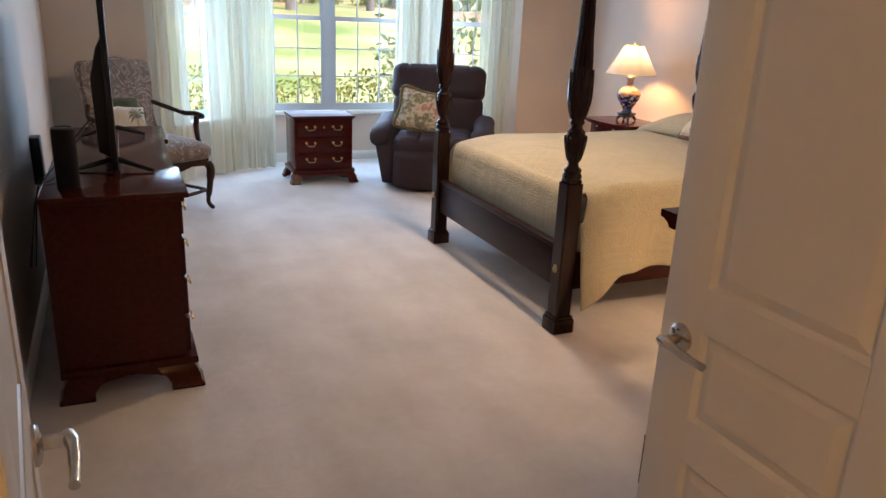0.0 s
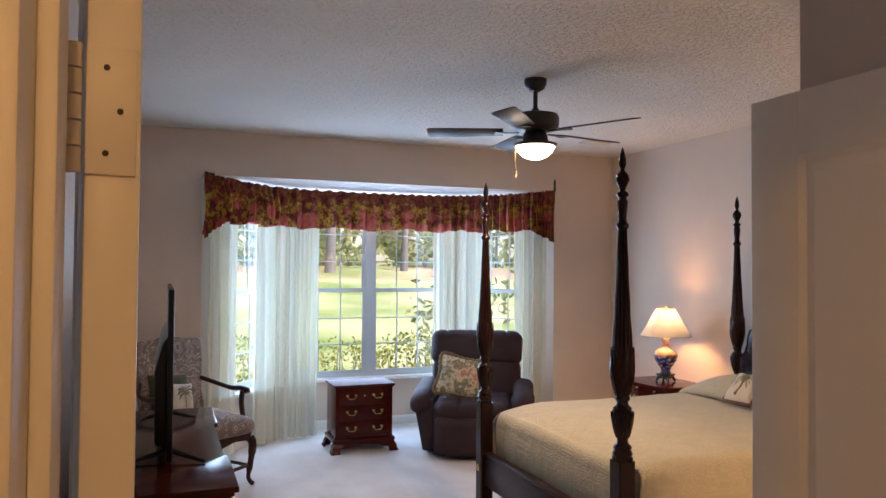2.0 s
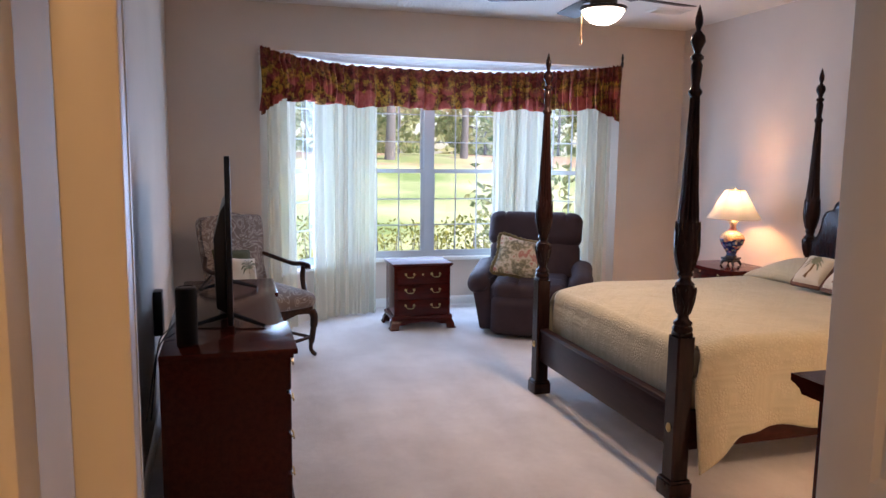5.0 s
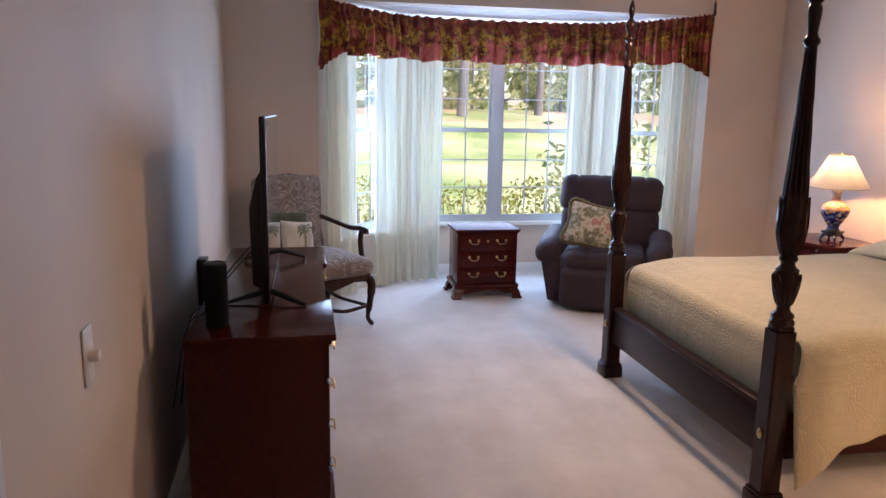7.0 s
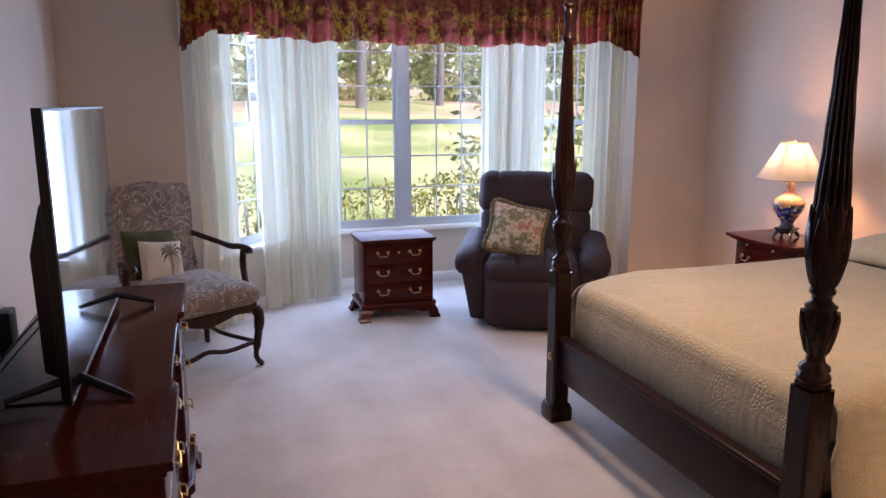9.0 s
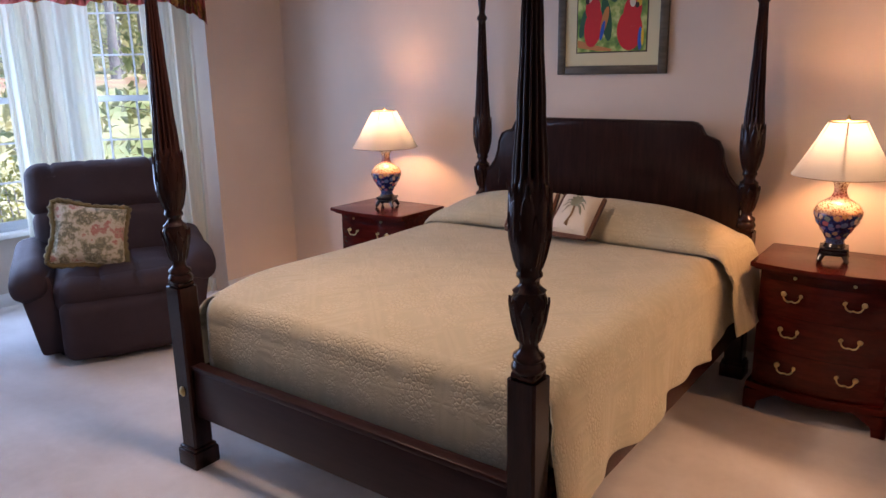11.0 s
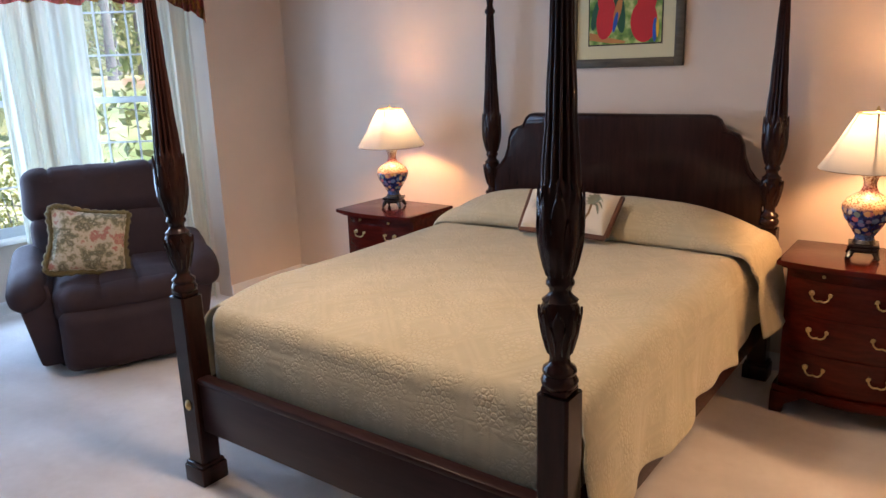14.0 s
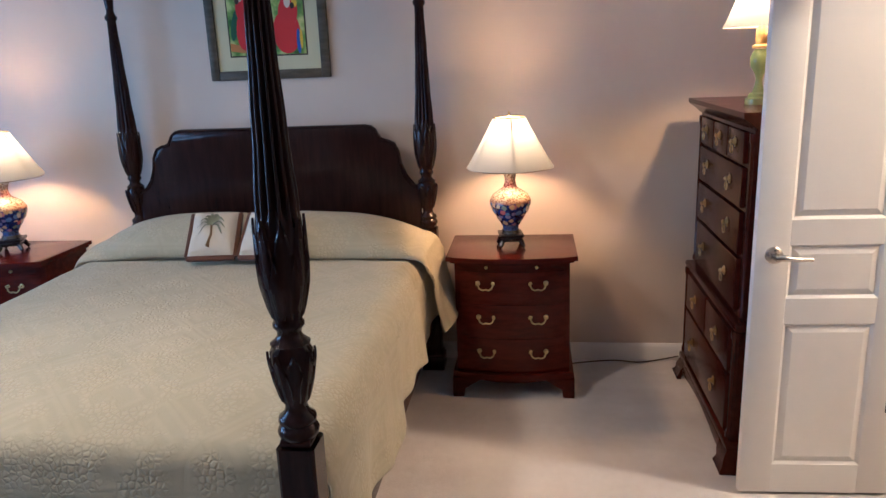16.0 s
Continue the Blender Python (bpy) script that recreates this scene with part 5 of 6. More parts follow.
part("top", prism(block_line(d, w, 0.026), 0.026, "z", 0.820, bevel=0.006), M["dresser"], DR, "glossy dark cherry top")
part("top_moulding", prism(block_line(d, w, 0.010), 0.018, "z", 0.802, bevel=0.004), M["dresser"], DR)
part("body", prism(block_line(d - 0.02, w, 0.0), 0.692, "z", 0.11), M["dresser"], DR)
part("base_moulding", prism(block_line(d, w, 0.022), 0.035, "z", 0.095, bevel=0.009), M["dresser"], DR)
for y, s in ((-w / 2 - 0.024, 1), (w / 2 + 0.024, -1)):
    ogee_foot(DR, d + 0.066, y - s * 0.028, -1, s, M["dresser"], 0.098, 0.13)
    ogee_foot(DR, -0.01, y - s * 0.028, 1, s, M["dresser"], 0.098, 0.13)
    part("side_apron", moved(prism(scalloped(d - 0.14, 0.05, 0.098), 0.018, "y", y + s * 0.012, bevel=0.003), Matrix.Translation(((d + 0.05) / 2, 0, 0))), M["dresser"], DR)
for row, (z0, z1) in enumerate(((0.655, 0.795), (0.48, 0.64), (0.305, 0.465), (0.14, 0.29))):
    for col, (y0, y1, proud) in enumerate(((-0.815, -0.385, 0.028), (-0.355, 0.355, 0.0), (0.385, 0.815, 0.028))):
        dr = part("drawer", box(d - 0.04 + proud, d + proud + 0.002, y0, y1, z0, z1, 0.008, 3), M["dresser"], DR)
        ys = ((y0 + y1) / 2,) if col != 1 else (y0 + 0.17, y1 - 0.17)
        for y in ys:
            h = part("drawer_pull", moved(prism([(-0.045, 0.0), (-0.03, 0.02), (0, 0.026), (0.03, 0.02), (0.045, 0), (0.03, -0.018), (0, -0.024), (-0.03, -0.018)], 0.003, "x", d + proud + 0.002), Matrix.Translation((0, y, (z0 + z1) / 2))), M["brass"], dr, "brass batwing pull")
            x = d + proud + 0.004
            pts = [(x, y - 0.035, (z0 + z1) / 2 + 0.006), (x + 0.020, y - 0.034, (z0 + z1) / 2), (x + 0.022, y, (z0 + z1) / 2 - 0.022), (x + 0.020, y + 0.034, (z0 + z1) / 2), (x, y + 0.035, (z0 + z1) / 2 + 0.006)]
            part("bail", tube(smooth_line(pts, 4), 0.0038, 8), M["brass"], h)

# television on the dresser
tv = thing("television", pose(0.302, 3.615, 0.846), "flat black television on two splayed feet, switched off", "television")
W2 = 0.590
part("panel", box(-0.012, 0.012, -W2, W2, 0.025, 0.764, 0.003), M["black"], tv)
part("screen", box(0.0122, 0.0136, -W2 + 0.008, W2 - 0.008, 0.037, 0.756), M["screen"], tv, "dark glossy screen reflecting the windows")
part("bottom_bezel", box(0.0122, 0.0150, -W2 + 0.002, W2 - 0.002, 0.026, 0.036), M["nickel"], tv, "silver lower edge")
part("rear_housing", prism([(-0.012, 0.06), (-0.060, 0.09), (-0.065, 0.40), (-0.035, 0.52), (-0.012, 0.56)], 1.02, "y", -0.51, bevel=0.006), M["black"], tv)
for y, back, front in ((-0.425, -0.469, -0.539), (0.495, 0.438, 0.465)):
    bm = tube([(0.0, y, 0.045), (0.075, y + (front - y) * 0.5, 0.026), (0.150, front, 0.007)], [0.014, 0.012, 0.008], 8, flat=0.8)
    tube([(0.0, y, 0.045), (-0.085, y + (back - y) * 0.5, 0.026), (-0.170, back, 0.007)], [0.014, 0.012, 0.008], 8, bm, flat=0.8)
    part("foot", bm, M["black"], tv)

sp = thing("smart_speaker", pose(0.132, 2.85, 0.846), "tall black cylindrical speaker on the dresser", "speaker")
part("body", lathe([(0.040, 0), (0.042, 0.004), (0.042, 0.225), (0.040, 0.232)], 32), M["grille"], sp)
part("cap", lathe([(0.0405, 0.2322), (0.039, 0.238), (0.030, 0.240), (0.029, 0.236)], 32), M["black"], sp)
bm = tube(smooth_line([(0.22, 3.35, 1.05), (0.15, 3.25, 0.98), (0.08, 3.08, 0.90), (0.04, 2.95, 0.86), (0.01, 2.86, 0.80), (-0.03, 2.80, 0.55)]), 0.0035, 6)
whole("tv_cable", bm, M["black"], "black cable hanging behind the television", "cable")
bm = tube(smooth_line([(0.22, 3.40, 1.02), (0.13, 3.28, 0.93), (0.07, 3.12, 0.865), (0.035, 3.02, 0.862), (0.005, 2.98, 0.80), (-0.03, 2.96, 0.50)]), 0.003, 6)
whole("tv_cable", bm, M["black"], "black cable hanging behind the television", "cable")

pa = thing("power_adapter", pose(-0.128, 4.225, 0.70), "black power adapter plugged in behind the dresser", "adapter")
part("body", box(0, 0.05, -0.055, 0.055, -0.13, 0.13, 0.008), M["black"], pa)
part("plug", box(-0.004, 0.002, -0.03, 0.03, -0.05, 0.05, 0.002), M["plate"], pa, "white outlet plate behind it")

# tall chest of drawers on the south wall, facing +y
CH = thing("tall_chest", pose(4.045, 0.895, 0), "tall cherry chest-on-chest with fluted corner columns", "chest")
w, d = 0.92, 0.47
part("lower_case", box(-w / 2, w / 2, 0, d, 0.12, 0.60, 0.003), M["cherry_x"], CH)
part("upper_case", box(-w / 2 + 0.025, w / 2 - 0.025, 0, d - 0.025, 0.62, 1.36, 0.003), M["cherry_x"], CH)
part("waist_moulding", box(-w / 2 - 0.012, w / 2 + 0.012, 0, d + 0.012, 0.595, 0.622, 0.008), M["cherry_x"], CH)
bm = prism([(0, 1.36), (d - 0.022, 1.36), (d - 0.010, 1.375), (d + 0.018, 1.395), (d + 0.03, 1.405), (d + 0.03, 1.425), (0, 1.425)], w + 0.03, "x", -w / 2 - 0.015)
part("cornice", bm, M["cherry_x"], CH)
part("base_moulding", box(-w / 2 - 0.02, w / 2 + 0.02, 0, d + 0.02, 0.095, 0.125, 0.009), M["cherry_x"], CH)
for x, s in ((-w / 2 - 0.025, 1), (w / 2 + 0.025, -1)):
    ogee_foot(CH, x - s * 0.018, d + 0.042, s, -1, M["cherry_x"], 0.098, 0.11)
    ogee_foot(CH, x - s * 0.018, -0.01, s, 1, M["cherry_x"], 0.098, 0.11)
part("apron", prism(scalloped(w - 0.16, 0.045, 0.098), 0.018, "y", d + 0.002, bevel=0.003), M["cherry_x"], CH)
for x in (-1, 1):
    part("fluted_column", lathe([(0.024, 0.64), (0.024, 0.66), (0.019, 0.675), (0.019, 1.30), (0.024, 1.315), (0.024, 1.345)], 30, [(0.67, 1.305, 10, 0.25)], at=(x * (w / 2 - 0.045), d - 0.035, 0)), M["cherry_x"], CH)
    part("fluted_column", lathe([(0.026, 0.14), (0.026, 0.16), (0.021, 0.175), (0.021, 0.55), (0.026, 0.565), (0.026, 0.59)], 30, [(0.17, 0.555, 10, 0.25)], at=(x * (w / 2 - 0.018), d - 0.010, 0)), M["cherry_x"], CH)


def rosette_pull(parent, x, y, z, k=1.0):
    bm = moved(lathe([(0.018 * k, 0), (0.020 * k, 0.003), (0.013 * k, 0.006), (0.007 * k, 0.012), (0.011 * k, 0.018), (0.004 * k, 0.024)], 14, [(0.0, 0.004, 7, -0.12)]), Matrix.Translation((x, y, z)) @ Matrix.Rotation(radians(-90), 4, "X"))
    h = part("drawer_pull", bm, M["brass"], parent, "ornate brass pull")
    ring = [(x + 0.017 * k * math.sin(t), y + 0.014, z - 0.013 * k - 0.017 * k * (1 - math.cos(t)) * 0.9) for t in [2 * math.pi * i / 16 for i in range(17)]]
    part("ring", tube(ring, 0.003, 6), M["brass"], h)


rows = [(1.225, 1.345, 3), (1.055, 1.21, 1), (0.87, 1.04, 1), (0.645, 0.855, 1)]
for z0, z1, cols in rows:
    span = w - 0.20
    for c in range(cols):
        x0, x1 = -span / 2 + span * c / cols + 0.006, -span / 2 + span * (c + 1) / cols - 0.006
        dr = part("drawer", box(x0, x1, d - 0.05, d - 0.008, z0, z1, 0.006), M["cherry_x"], CH)
        for x in ((x0 + x1) / 2,) if cols > 1 else (x0 + 0.16, x1 - 0.16):
            rosette_pull(dr, x, d - 0.008, (z0 + z1) / 2 + 0.012)
for z0, z1, cols in ((0.40, 0.575, 2), (0.145, 0.385, 1)):
    span = w - 0.12
    for c in range(cols):
        x0, x1 = -span / 2 + span * c / cols + 0.006, -span / 2 + span * (c + 1) / cols - 0.006
        dr = part("drawer", box(x0, x1, d - 0.03, d + 0.014, z0, z1, 0.006), M["cherry_x"], CH)
        for x in ((x0 + x1) / 2,) if cols > 1 else (x0 + 0.18, x1 - 0.18):
            rosette_pull(dr, x, d + 0.014, (z0 + z1) / 2 + 0.012)

lm = thing("chest_lamp", pose(3.98, 1.235, 1.425), "lit green glazed lamp with cream shade on the chest", "lamp")
part("base", lathe([(0.050, 0), (0.050, 0.022), (0.040, 0.028), (0.036, 0.042), (0.024, 0.048), (0.015, 0.075), (0.013, 0.10), (0.018, 0.12), (0.036, 0.15), (0.038, 0.18), (0.030, 0.205), (0.020, 0.216)], 28), M["green_glaze"], lm, "pale green glazed base")
part("neck", lathe([(0.034, 0.218), (0.034, 0.228), (0.020, 0.235), (0.024, 0.265), (0.020, 0.295), (0.014, 0.305), (0.013, 0.34)], 24), M["amber"], lm, "amber neck")
bm = sheet(lambda u, v: ((0.150 - 0.078 * v ** 0.85) * math.cos(2 * math.pi * u), (0.150 - 0.078 * v ** 0.85) * math.sin(2 * math.pi * u), 0.300 + 0.20 * v), 40, 8)
bmesh.ops.remove_doubles(bm, verts=bm.verts, dist=0.0005)
part("shade", bm, M["shade"], lm, "cream bell shade, lit")

# narrow dark chest by the entry
SC = thing("small_chest", pose(2.035, 0.88, 0), "narrow dark cherry chest beside the entry door", "chest")
w, d, hh = 0.19, 0.55, 1.0
part("body", box(-w / 2, w / 2, 0, d, 0.20, hh - 0.05, 0.003), M["dresser"], SC)
part("top", prism([(0, hh - 0.05), (d + 0.010, hh - 0.05), (d + 0.020, hh - 0.036), (d + 0.040, hh - 0.026), (d + 0.056, hh - 0.022), (d + 0.056, hh), (0, hh)], w + 0.11, "x", -w / 2 - 0.055), M["dresser"], SC)
part("base_moulding", box(-w / 2 - 0.025, w / 2 + 0.025, 0, d + 0.025, 0.17, 0.20, 0.01), M["dresser"], SC)
for x, s in ((-w / 2 - 0.022, 1), (w / 2 + 0.022, -1)):
    bracket_foot(SC, x, d + 0.02, s, -1, M["dresser"], 0.17, 0.10)
    bracket_foot(SC, x, 0.0, s, 1, M["dresser"], 0.17, 0.10)
for z0, z1 in ((0.70, 0.93), (0.46, 0.685), (0.225, 0.445)):
    dr = part("drawer", box(-w / 2 + 0.03, w / 2 - 0.03, d - 0.02, d + 0.012, z0, z1, 0.006), M["dresser"], SC)
    rosette_pull(dr, 0, d + 0.012, (z0 + z1) / 2)

# ---- seats ----


def puffy(w, d, h, r, seed, n=18, crown=0.0):
    """An upholstered block, rounded, centred on its base."""
    bm = box(-w / 2, w / 2, -d / 2, d / 2, 0, h)
    bmesh.ops.subdivide_edges(bm, edges=bm.edges, cuts=n, use_grid_fill=True)
    for v in bm.verts:
        p = v.co.copy()
        c = Vector((max(-w / 2 + r, min(w / 2 - r, p.x)), max(-d / 2 + r, min(d / 2 - r, p.y)), max(r, min(h - r, p.z))))
        q = p - c
        if q.length > 1e-6:
            p = c + q.normalized() * r
        if crown and p.z > h * 0.5:
            p.z += crown * (1 - (2 * p.x / w) ** 2) * (1 - (2 * p.y / d) ** 2)
        p += Vector((1, 1, 1)) * 0.008 * noise.noise((p.x * 6 + seed, p.y * 6, p.z * 6))
        v.co = p
    return bm


def tucked(bm, rows, reach, deep=0.014):
    """Stitched tucks: narrow grooves across x at the given places, within a band of z."""
    for v in bm.verts:
        for x0 in rows:
            k = math.exp(-((v.co.x - x0) / 0.011) ** 2)
            if reach[0] < v.co.z < reach[1]:
                v.co -= Vector((0, -0.4 * deep if v.co.y < 0 else 0.4 * deep, deep)) * k
    return bm


RC = thing("recliner", pose(3.09, 6.17, 0, 0, 0, -27), "plum-brown microfibre recliner with padded arms", "recliner")
part("base_frame", box(-0.36, 0.36, -0.36, 0.36, 0.0, 0.12, 0.02), M["black"], RC)
part("seat", moved(tucked(puffy(0.70, 0.72, 0.21, 0.075, 1, 44, 0.03), (-0.10, 0.10), (0.12, 0.5)), Matrix.Translation((0, -0.19, 0.29))), M["recliner"], RC)
part("footrest", moved(puffy(0.66, 0.20, 0.36, 0.07, 2), Matrix.Translation((0, -0.50, 0.03)) @ Matrix.Rotation(radians(6), 4, "X")), M["recliner"], RC)
part("seat_front_roll", moved(tucked(puffy(0.65, 0.20, 0.17, 0.08, 7, 44), (-0.10, 0.10), (0.10, 0.3)), Matrix.Translation((0, -0.485, 0.335))), M["recliner"], RC)
back = Matrix.Translation((0, 0.21, 0.40)) @ Matrix.Rotation(radians(-14), 4, "X")
part("backrest_lower", moved(puffy(0.88, 0.23, 0.40, 0.085, 3, crown=0.0), back), M["recliner"], RC)
part("backrest_upper", moved(tucked(puffy(0.92, 0.25, 0.345, 0.10, 4, 44), (-0.30, -0.10, 0.10, 0.30), (0.24, 0.5)), back @ Matrix.Translation((0, -0.005, 0.352))), M["recliner"], RC)
part("backrest_shell", moved(puffy(0.82, 0.10, 0.62, 0.04, 9), back @ Matrix.Translation((0, 0.09, 0.03))), M["recliner"], RC)
for s in (-1, 1):
    arm = moved(puffy(0.20, 0.84, 0.17, 0.082, 5 + s), Matrix.Translation((s * 0.445, -0.09, 0.435)) @ Matrix.Rotation(radians(4), 4, "X") @ Matrix.Rotation(radians(s * 14), 4, "Y"))
    for v in arm.verts:
        front = max(0.0, -0.25 - v.co.y)
        v.co.z -= 0.45 * front * front
    part("armrest", arm, M["recliner"], RC, "padded pillow arm")
    side = prism([(-0.40, 0.04), (0.36, 0.04), (0.40, 0.46), (-0.44, 0.52), (-0.47, 0.40)], s * 0.175, "x", s * 0.32, bevel=0.02)
    for v in side.verts:
        v.co.x += s * 0.16 * (v.co.z - 0.30)
    part("side_panel", side, M["recliner"], RC)
cu = thing("floral_cushion", pose(2.86, 5.985, 0.70, -20, 11, -27), "square floral cushion with olive fringe on the recliner", "cushion")
part("cover", cushion_mesh(0.41, 0.37, 0.13), M["rosecloth"], cu)
ring = smooth_line([(0.205, 0, 0.185), (0.193, 0, 0), (0.205, 0, -0.185), (0, 0, -0.175), (-0.205, 0, -0.185), (-0.193, 0, 0), (-0.205, 0, 0.185), (0, 0, 0.175), (0.205, 0, 0.185)], 14)
part("fringe", tube([p * (1 + 0.012 * math.sin(i * 2.3)) for i, p in enumerate(ring)], [0.016 + 0.004 * math.sin(i * 1.9) for i in range(len(ring))], 7), M["goldfringe"], cu, "gathered olive-gold fringe")

# carved armchair in the corner
AC = thing("carved_armchair", pose(0.489, 5.709, 0, 0, 0, 29.5) @ Matrix.Diagonal((1.12, 1.2, 1.05, 1)), "carved walnut open armchair in scroll-patterned damask", "armchair")
w2, d2 = 0.29, 0.25


def chair_leg(x, y, front):
    o = -1 if front else 1
    s = 1 if x > 0 else -1
    pts = [(x, y, 0.36), (x + s * 0.012, y + o * 0.018, 0.30), (x + s * 0.004, y + o * 0.006, 0.16), (x - s * 0.004, y - o * 0.004, 0.06), (x + s * 0.010, y + o * 0.016, 0.018), (x + s * 0.018, y + o * 0.028, 0.012)]
    part("leg", tube(smooth_line(pts, 5), [0.030] * 4 + [0.028] * 4 + [0.021] * 5 + [0.015] * 5 + [0.016] * 4 + [0.014] * 4, 10), M["walnut"], AC, "scrolled cabriole leg")


for x in (-w2, w2):
    chair_leg(x, -d2, True)
    chair_leg(x, d2, False)
for s in (-1, 1):
    part("seat_rail", prism([(-d2, 0.40), (d2, 0.40), (d2, 0.34), (d2 * 0.5, 0.345), (0, 0.315), (-d2 * 0.5, 0.345), (-d2, 0.33)], 0.035, "x", s * w2 - 0.0175, bevel=0.005), M["walnut"], AC)
    part("seat_rail", prism([(-w2, 0.40), (w2, 0.40), (w2, 0.33), (w2 * 0.55, 0.35), (w2 * 0.2, 0.315), (0, 0.30), (-w2 * 0.2, 0.315), (-w2 * 0.55, 0.35), (-w2, 0.33)], 0.035, "y", s * d2 - 0.0175, bevel=0.005), M["walnut"], AC)
    part("side_stretcher", tube(smooth_line([(s * w2, -d2, 0.145), (s * w2 * 0.8, 0, 0.155), (s * w2, d2, 0.145)], 6), 0.013, 8), M["walnut"], AC)
part("front_stretcher", tube(smooth_line([(-w2, -d2, 0.15), (-w2 * 0.4, -d2 + 0.01, 0.13), (0, -d2 + 0.02, 0.15), (w2 * 0.4, -d2 + 0.01, 0.13), (w2, -d2, 0.15)], 6), 0.014, 8), M["walnut"], AC)
part("seat_cushion", moved(puffy(0.64, 0.60, 0.12, 0.055, 21, crown=0.045), Matrix.Translation((0, 0, 0.385))), M["damask"], AC, "domed damask seat")
bk = Matrix.Translation((0, d2 - 0.02, 0.47)) @ Matrix.Rotation(radians(-7), 4, "X")
outline = [(-0.21, 0.0), (0.21, 0.0), (0.232, 0.22), (0.25, 0.44), (0.252, 0.54), (0.235, 0.578), (0.19, 0.585), (0.10, 0.592), (0, 0.612), (-0.10, 0.592), (-0.19, 0.585), (-0.235, 0.578), (-0.252, 0.54), (-0.25, 0.44), (-0.232, 0.22)]
part("back_panel", moved(prism(outline, 0.05, "y", -0.02, bevel=0.018), bk), M["damask"], AC, "shaped damask back")
part("back_frame", moved(tube(smooth_line([(a * 1.02, 0.015, b) for a, b in outline] + [(outline[0][0] * 1.02, 0.015, 0)], 4), 0.013, 8), bk), M["damask"], AC, "padded taupe welt round the back")
for s in (-1, 1):
    arm = smooth_line([(s * 0.235, d2 + 0.005, 0.75), (s * 0.315, d2 - 0.13, 0.70), (s * 0.33, d2 - 0.24, 0.685), (s * 0.335, -d2 + 0.17, 0.695), (s * 0.335, -d2 + 0.10, 0.69), (s * 0.33, -d2 + 0.085, 0.665)], 6)
    part("arm", tube(arm, [0.017] * 10 + [0.019] * 15 + [0.022] * 6, 10), M["walnut"], AC, "curved walnut arm")
    sup = smooth_line([(s * 0.333, -d2 + 0.14, 0.68), (s * 0.338, -d2 + 0.16, 0.60), (s * 0.325, -d2 + 0.13, 0.52), (s * 0.30, -d2 + 0.07, 0.45), (s * 0.29, -d2 + 0.05, 0.39)], 6)
    part("arm_support", tube(sup, 0.019, 10), M["walnut"], AC)
c1 = thing("chair_palm_cushion", pose(0.385, 5.855, 0.645, -16, 8, 36), "ivory cushion with a printed palm on the armchair", "cushion")
part("cover", cushion_mesh(0.30, 0.28, 0.10), M["linen"], c1)
palm(c1, 0.04, 0.0, 0.24, -0.052)
c2 = thing("green_cushion", pose(0.325, 5.925, 0.685, -14, 3, 32), "dark green velvet cushion behind the ivory one", "cushion")
part("cover", cushion_mesh(0.36, 0.33, 0.10), M["olive"], c2)

# ---- on walls and ceiling ----
PC = thing("parrot_picture", pose(EAST - 0.001, 3.515, 1.582), "framed bird print in a wide cream mat above the headboard", "picture")
W, H = 0.655, 0.80
bm = bmesh.new()
fw = 0.048
solid(bm, -0.026, 0, -W / 2, -W / 2 + fw, 0, H, 0.005)
solid(bm, -0.026, 0, W / 2 - fw, W / 2, 0, H, 0.005)
solid(bm, -0.0255, 0, -W / 2 + fw, W / 2 - fw, 0, fw, 0.005)
solid(bm, -0.0255, 0, -W / 2 + fw, W / 2 - fw, H - fw, H, 0.005)
part("frame", bm, M["frame_wood"], PC, "grey-brown wooden frame")
part("mat_board", box(-0.012, -0.006, -W / 2 + fw, W / 2 - fw, fw, H - fw), M["mat_board"], PC, "pale olive mat")
y0, y1, z0, z1 = -0.205, 0.205, 0.125, 0.675
part("inner_line", box(-0.0135, -0.0121, y0 - 0.007, y1 + 0.007, z0 - 0.007, z1 + 0.007), M["cord"], PC, "dark inner line")
part("print_sheet", box(-0.0150, -0.0136, y0, y1, z0, z1), M["print_ground"], PC, "green leafy print")


def flat_shape(name, pts, mat, x, label):
    """A plain flat shape of the print, (y, z) outline."""
    part(name, prism(pts, 0.0008, "x", x), mat, PC, label)


def ellipse(cy, cz, ry, rz, tilt=0.0, n=22):
    t = radians(tilt)
    return [(cy + ry * math.cos(a) * math.cos(t) - rz * math.sin(a) * math.sin(t), cz + ry * math.cos(a) * math.sin(t) + rz * math.sin(a) * math.cos(t)) for a in [2 * math.pi * i / n for i in range(n)]]


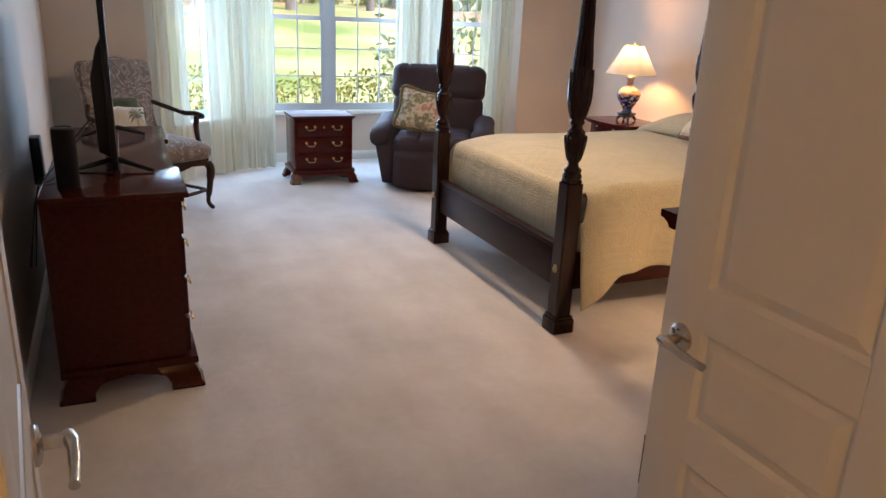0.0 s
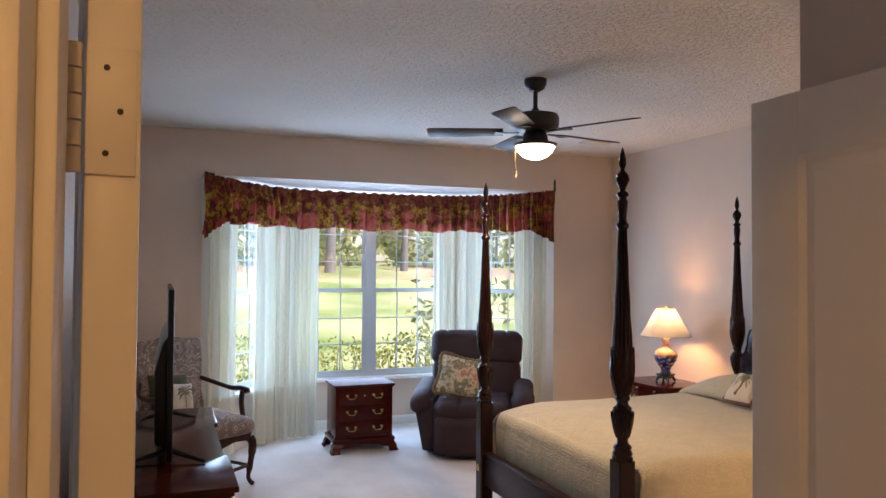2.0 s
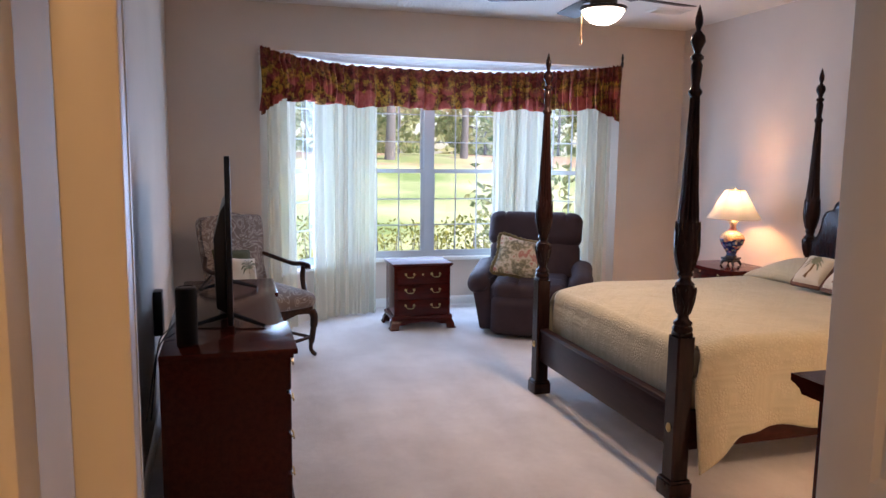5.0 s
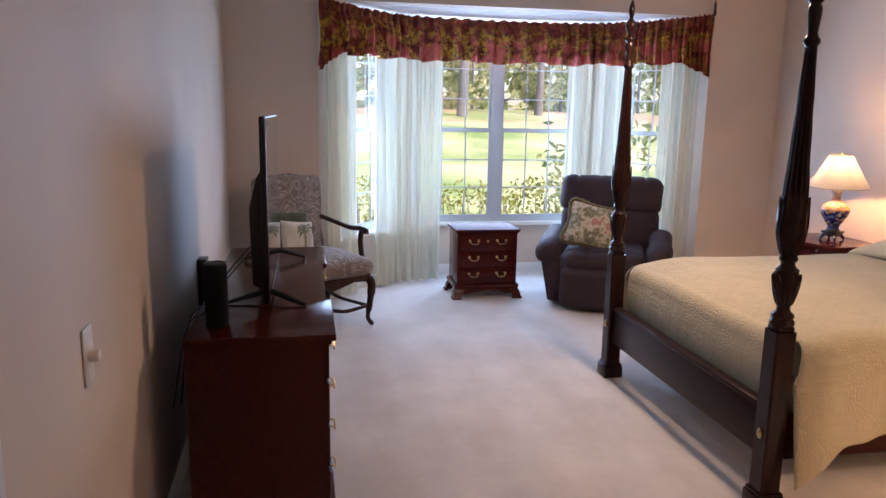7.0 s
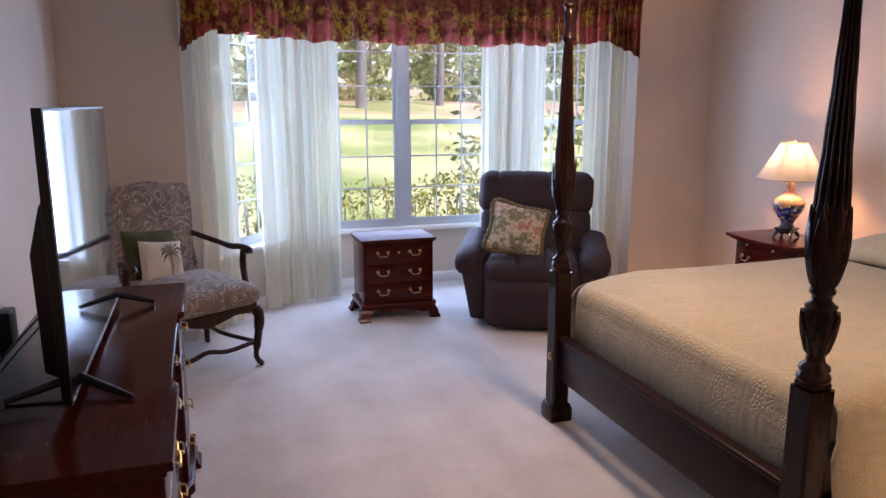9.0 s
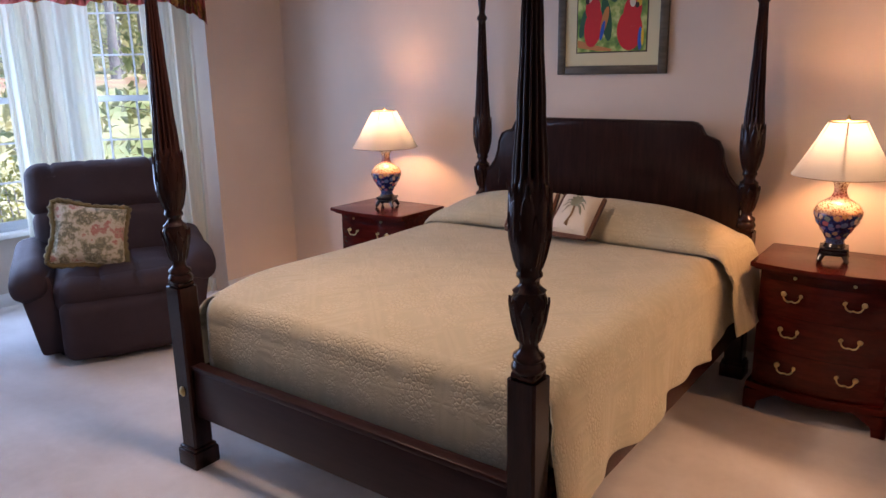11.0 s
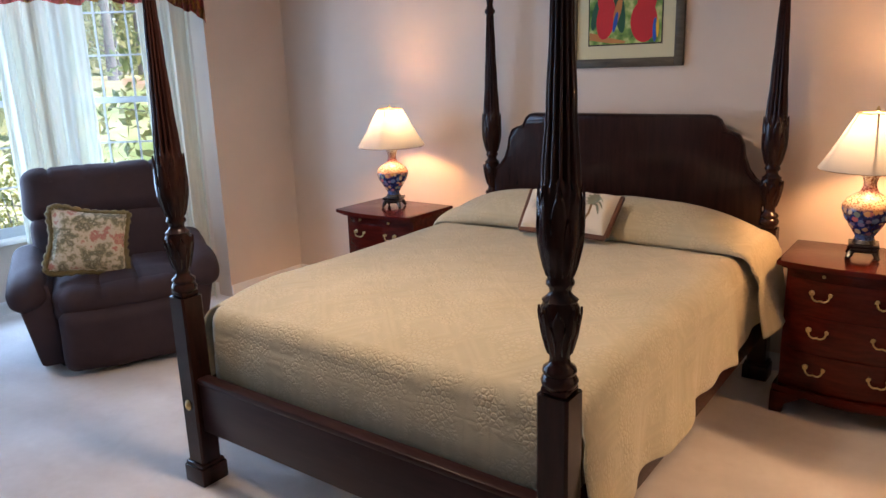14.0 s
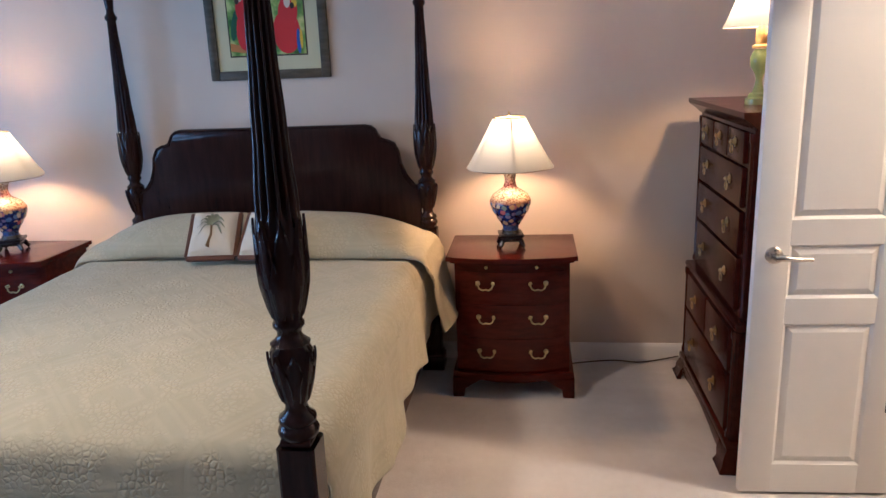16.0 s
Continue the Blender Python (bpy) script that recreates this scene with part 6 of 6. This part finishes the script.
flat_shape("branch_shape", [(0.203, 0.150), (0.08, 0.130), (0.0, 0.127), (-0.01, 0.137), (0.08, 0.158), (0.203, 0.192)], M["print_bark"], -0.0159, "brown branch shape")
for y, z, ry, rz, tilt in ((0.145, 0.52, 0.035, 0.10, 35), (0.02, 0.50, 0.04, 0.12, -20), (-0.15, 0.56, 0.03, 0.09, 30), (0.03, 0.30, 0.03, 0.12, -8), (-0.06, 0.58, 0.03, 0.08, -50), (0.17, 0.28, 0.02, 0.08, 12)):
    flat_shape("leaf_shape", ellipse(y, z, ry, rz, tilt), M["print_leaf"], -0.0157, "dark green leaf shape")
for text, mat, layer, y, z, ry, rz, tilt in (
        ("red_shape", "print_red", 2, -0.108, 0.236, 0.074, 0.108, 0), ("red_shape", "print_red", 4, -0.122, 0.335, 0.052, 0.085, 8), ("red_shape", "print_red", 5, -0.130, 0.392, 0.042, 0.040, 0),
        ("cream_shape", "print_cream", 6, -0.122, 0.388, 0.017, 0.032, 0), ("yellow_shape", "print_yellow", 7, -0.160, 0.388, 0.014, 0.030, -8), ("dark_shape", "cord", 8, -0.148, 0.366, 0.012, 0.016, 0),
        ("blue_shape", "print_blue", 6, -0.170, 0.190, 0.012, 0.062, 0), ("yellow_shape", "print_yellow", 7, -0.184, 0.200, 0.008, 0.050, 0),
        ("red_shape", "print_red", 2, 0.108, 0.262, 0.054, 0.112, 8), ("red_shape", "print_red", 4, 0.112, 0.360, 0.046, 0.070, 0), ("red_shape", "print_red", 5, 0.118, 0.425, 0.040, 0.040, 0),
        ("cream_shape", "print_cream", 6, 0.135, 0.420, 0.018, 0.026, 0), ("dark_shape", "cord", 8, 0.147, 0.402, 0.012, 0.018, 0),
        ("orange_shape", "print_bark", 5, 0.040, 0.295, 0.019, 0.075, 14), ("blue_shape", "print_blue", 6, 0.052, 0.240, 0.011, 0.055, 12)):
    flat_shape(text, ellipse(y, z, ry, rz, tilt), M[mat], -0.0158 - 0.0003 * layer, text.replace("_", " ") + " of the print")

FN = thing("ceiling_fan", pose(2.413, 3.70, CEIL), "bronze five-blade ceiling fan with a lit glass bowl", "ceiling fan")
part("canopy", lathe([(0.030, -0.075), (0.055, -0.06), (0.068, -0.03), (0.070, 0.0)], 28), M["bronze"], FN)
part("downrod", lathe([(0.014, -0.19), (0.014, -0.07)], 14), M["bronze"], FN)
part("coupling", lathe([(0.022, -0.21), (0.026, -0.195), (0.018, -0.18)], 16), M["bronze"], FN)
part("motor_housing", lathe([(0.060, -0.325), (0.120, -0.318), (0.145, -0.30), (0.148, -0.245), (0.138, -0.225), (0.090, -0.212), (0.025, -0.208)], 36), M["bronze"], FN)
part("switch_housing", lathe([(0.080, -0.405), (0.078, -0.36), (0.066, -0.33), (0.060, -0.322)], 30), M["bronze"], FN)
part("light_rim", lathe([(0.100, -0.425), (0.132, -0.420), (0.136, -0.405), (0.110, -0.398), (0.070, -0.395)], 36), M["bronze"], FN)
part("light_bowl", lathe([(0.002, -0.502), (0.04, -0.497), (0.075, -0.482), (0.104, -0.455), (0.122, -0.424), (0.110, -0.420)], 36), M["bowl"], FN, "lit frosted glass bowl")
for k in range(5):
    a = Matrix.Rotation(radians(10.8 + 72 * k), 4, "Z")
    arm = prism([(0.10, -0.018), (0.17, -0.014), (0.24, -0.045), (0.255, 0), (0.24, 0.045), (0.17, 0.014), (0.10, 0.018)], 0.006, "z", -0.338)
    part("blade_arm", moved(arm, a), M["bronze"], FN)
    bl = prism([(0.20, -0.055), (0.45, -0.066), (0.66, -0.070), (0.675, -0.055), (0.675, 0.055), (0.66, 0.070), (0.45, 0.066), (0.20, 0.055)], 0.006, "z", -0.003, bevel=0.002)
    part("blade", moved(bl, a @ Matrix.Translation((0, 0, -0.328)) @ Matrix.Rotation(radians(11), 4, "X")), M["blade"], FN, "dark wooden blade")
ch = part("pull_chain", tube([(-0.107, 0.057, -0.42), (-0.107, 0.057, -0.56)], 0.0016, 5), M["brass"], FN, "thin brass pull chain")
part("fob", lathe([(0.004, 0), (0.007, 0.01), (0.006, 0.04), (0.003, 0.05)], 10, at=(-0.107, 0.057, -0.61)), M["bead"], ch, "wooden fob")

sw = thing("dimmer_switch", pose(-0.0895, 2.045, 1.015), "white wall plate with a round dimmer knob", "switch")
part("plate", box(0, 0.006, -0.038, 0.038, -0.075, 0.075, 0.003), M["plate"], sw)
part("knob", moved(lathe([(0.017, 0), (0.016, 0.022), (0.013, 0.025)], 18), Matrix.Translation((0.006, 0, 0)) @ Matrix.Rotation(radians(90), 4, "Y")), M["plate"], sw)
dc = thing("door_catch", pose(0.813, 0.205, 2.075), "small brass catch under the door head", "door catch")
part("strike", box(-0.022, 0.022, -0.011, 0.011, -0.003, 0.0, 0.001), M["brass"], dc)
part("ball", lathe([(0.002, -0.012), (0.007, -0.009), (0.009, -0.003)], 12), M["brass"], dc)
VT = thing("ceiling_vent", pose(3.97, 5.45, CEIL), "white ceiling air register", "vent")
bm = box(-0.17, 0.17, -0.09, 0.09, -0.008, 0, 0.003)
part("frame", bm, M["white"], VT)
for k in range(6):
    part("slat", moved(box(-0.14, 0.14, -0.009, 0.009, -0.0015, 0.0015), Matrix.Translation((0, -0.055 + k * 0.022, -0.012)) @ Matrix.Rotation(radians(35), 4, "X")), M["white"], VT)
SD = thing("smoke_detector", pose(2.62, 1.84, CEIL), "round white smoke detector on the ceiling", "smoke detector")
part("body", lathe([(0.050, -0.036), (0.062, -0.028), (0.068, -0.010), (0.070, 0)], 28), M["white"], SD)
HLm = thing("hall_ceiling_light", pose(0.2, -1.3, CEIL), "round flush ceiling light in the hall, lit", "ceiling light")
part("pan", lathe([(0.17, -0.03), (0.18, 0)], 32), M["bronze"], HLm)
part("bowl", lathe([(0.002, -0.13), (0.08, -0.115), (0.13, -0.08), (0.16, -0.032)], 32), M["hallglass"], HLm, "lit glass bowl")
CLm = thing("closet_ceiling_light", pose(2.93, -0.12, CEIL), "round flush ceiling light in the closet, lit", "ceiling light")
part("pan", lathe([(0.13, -0.03), (0.14, 0)], 32), M["bronze"], CLm)
part("bowl", lathe([(0.002, -0.11), (0.06, -0.10), (0.10, -0.07), (0.125, -0.032)], 32), M["hallglass"], CLm, "lit glass bowl")
bm = tube(smooth_line([(4.55, 1.95, 0.03), (4.62, 1.85, 0.012), (4.655, 1.70, 0.008), (4.63, 1.58, 0.009), (4.66, 1.46, 0.012), (4.67, 1.36, 0.03)]), 0.004, 6)
whole("lamp_cord", bm, M["cord"], "brown lamp cord lying along the baseboard", "cord")
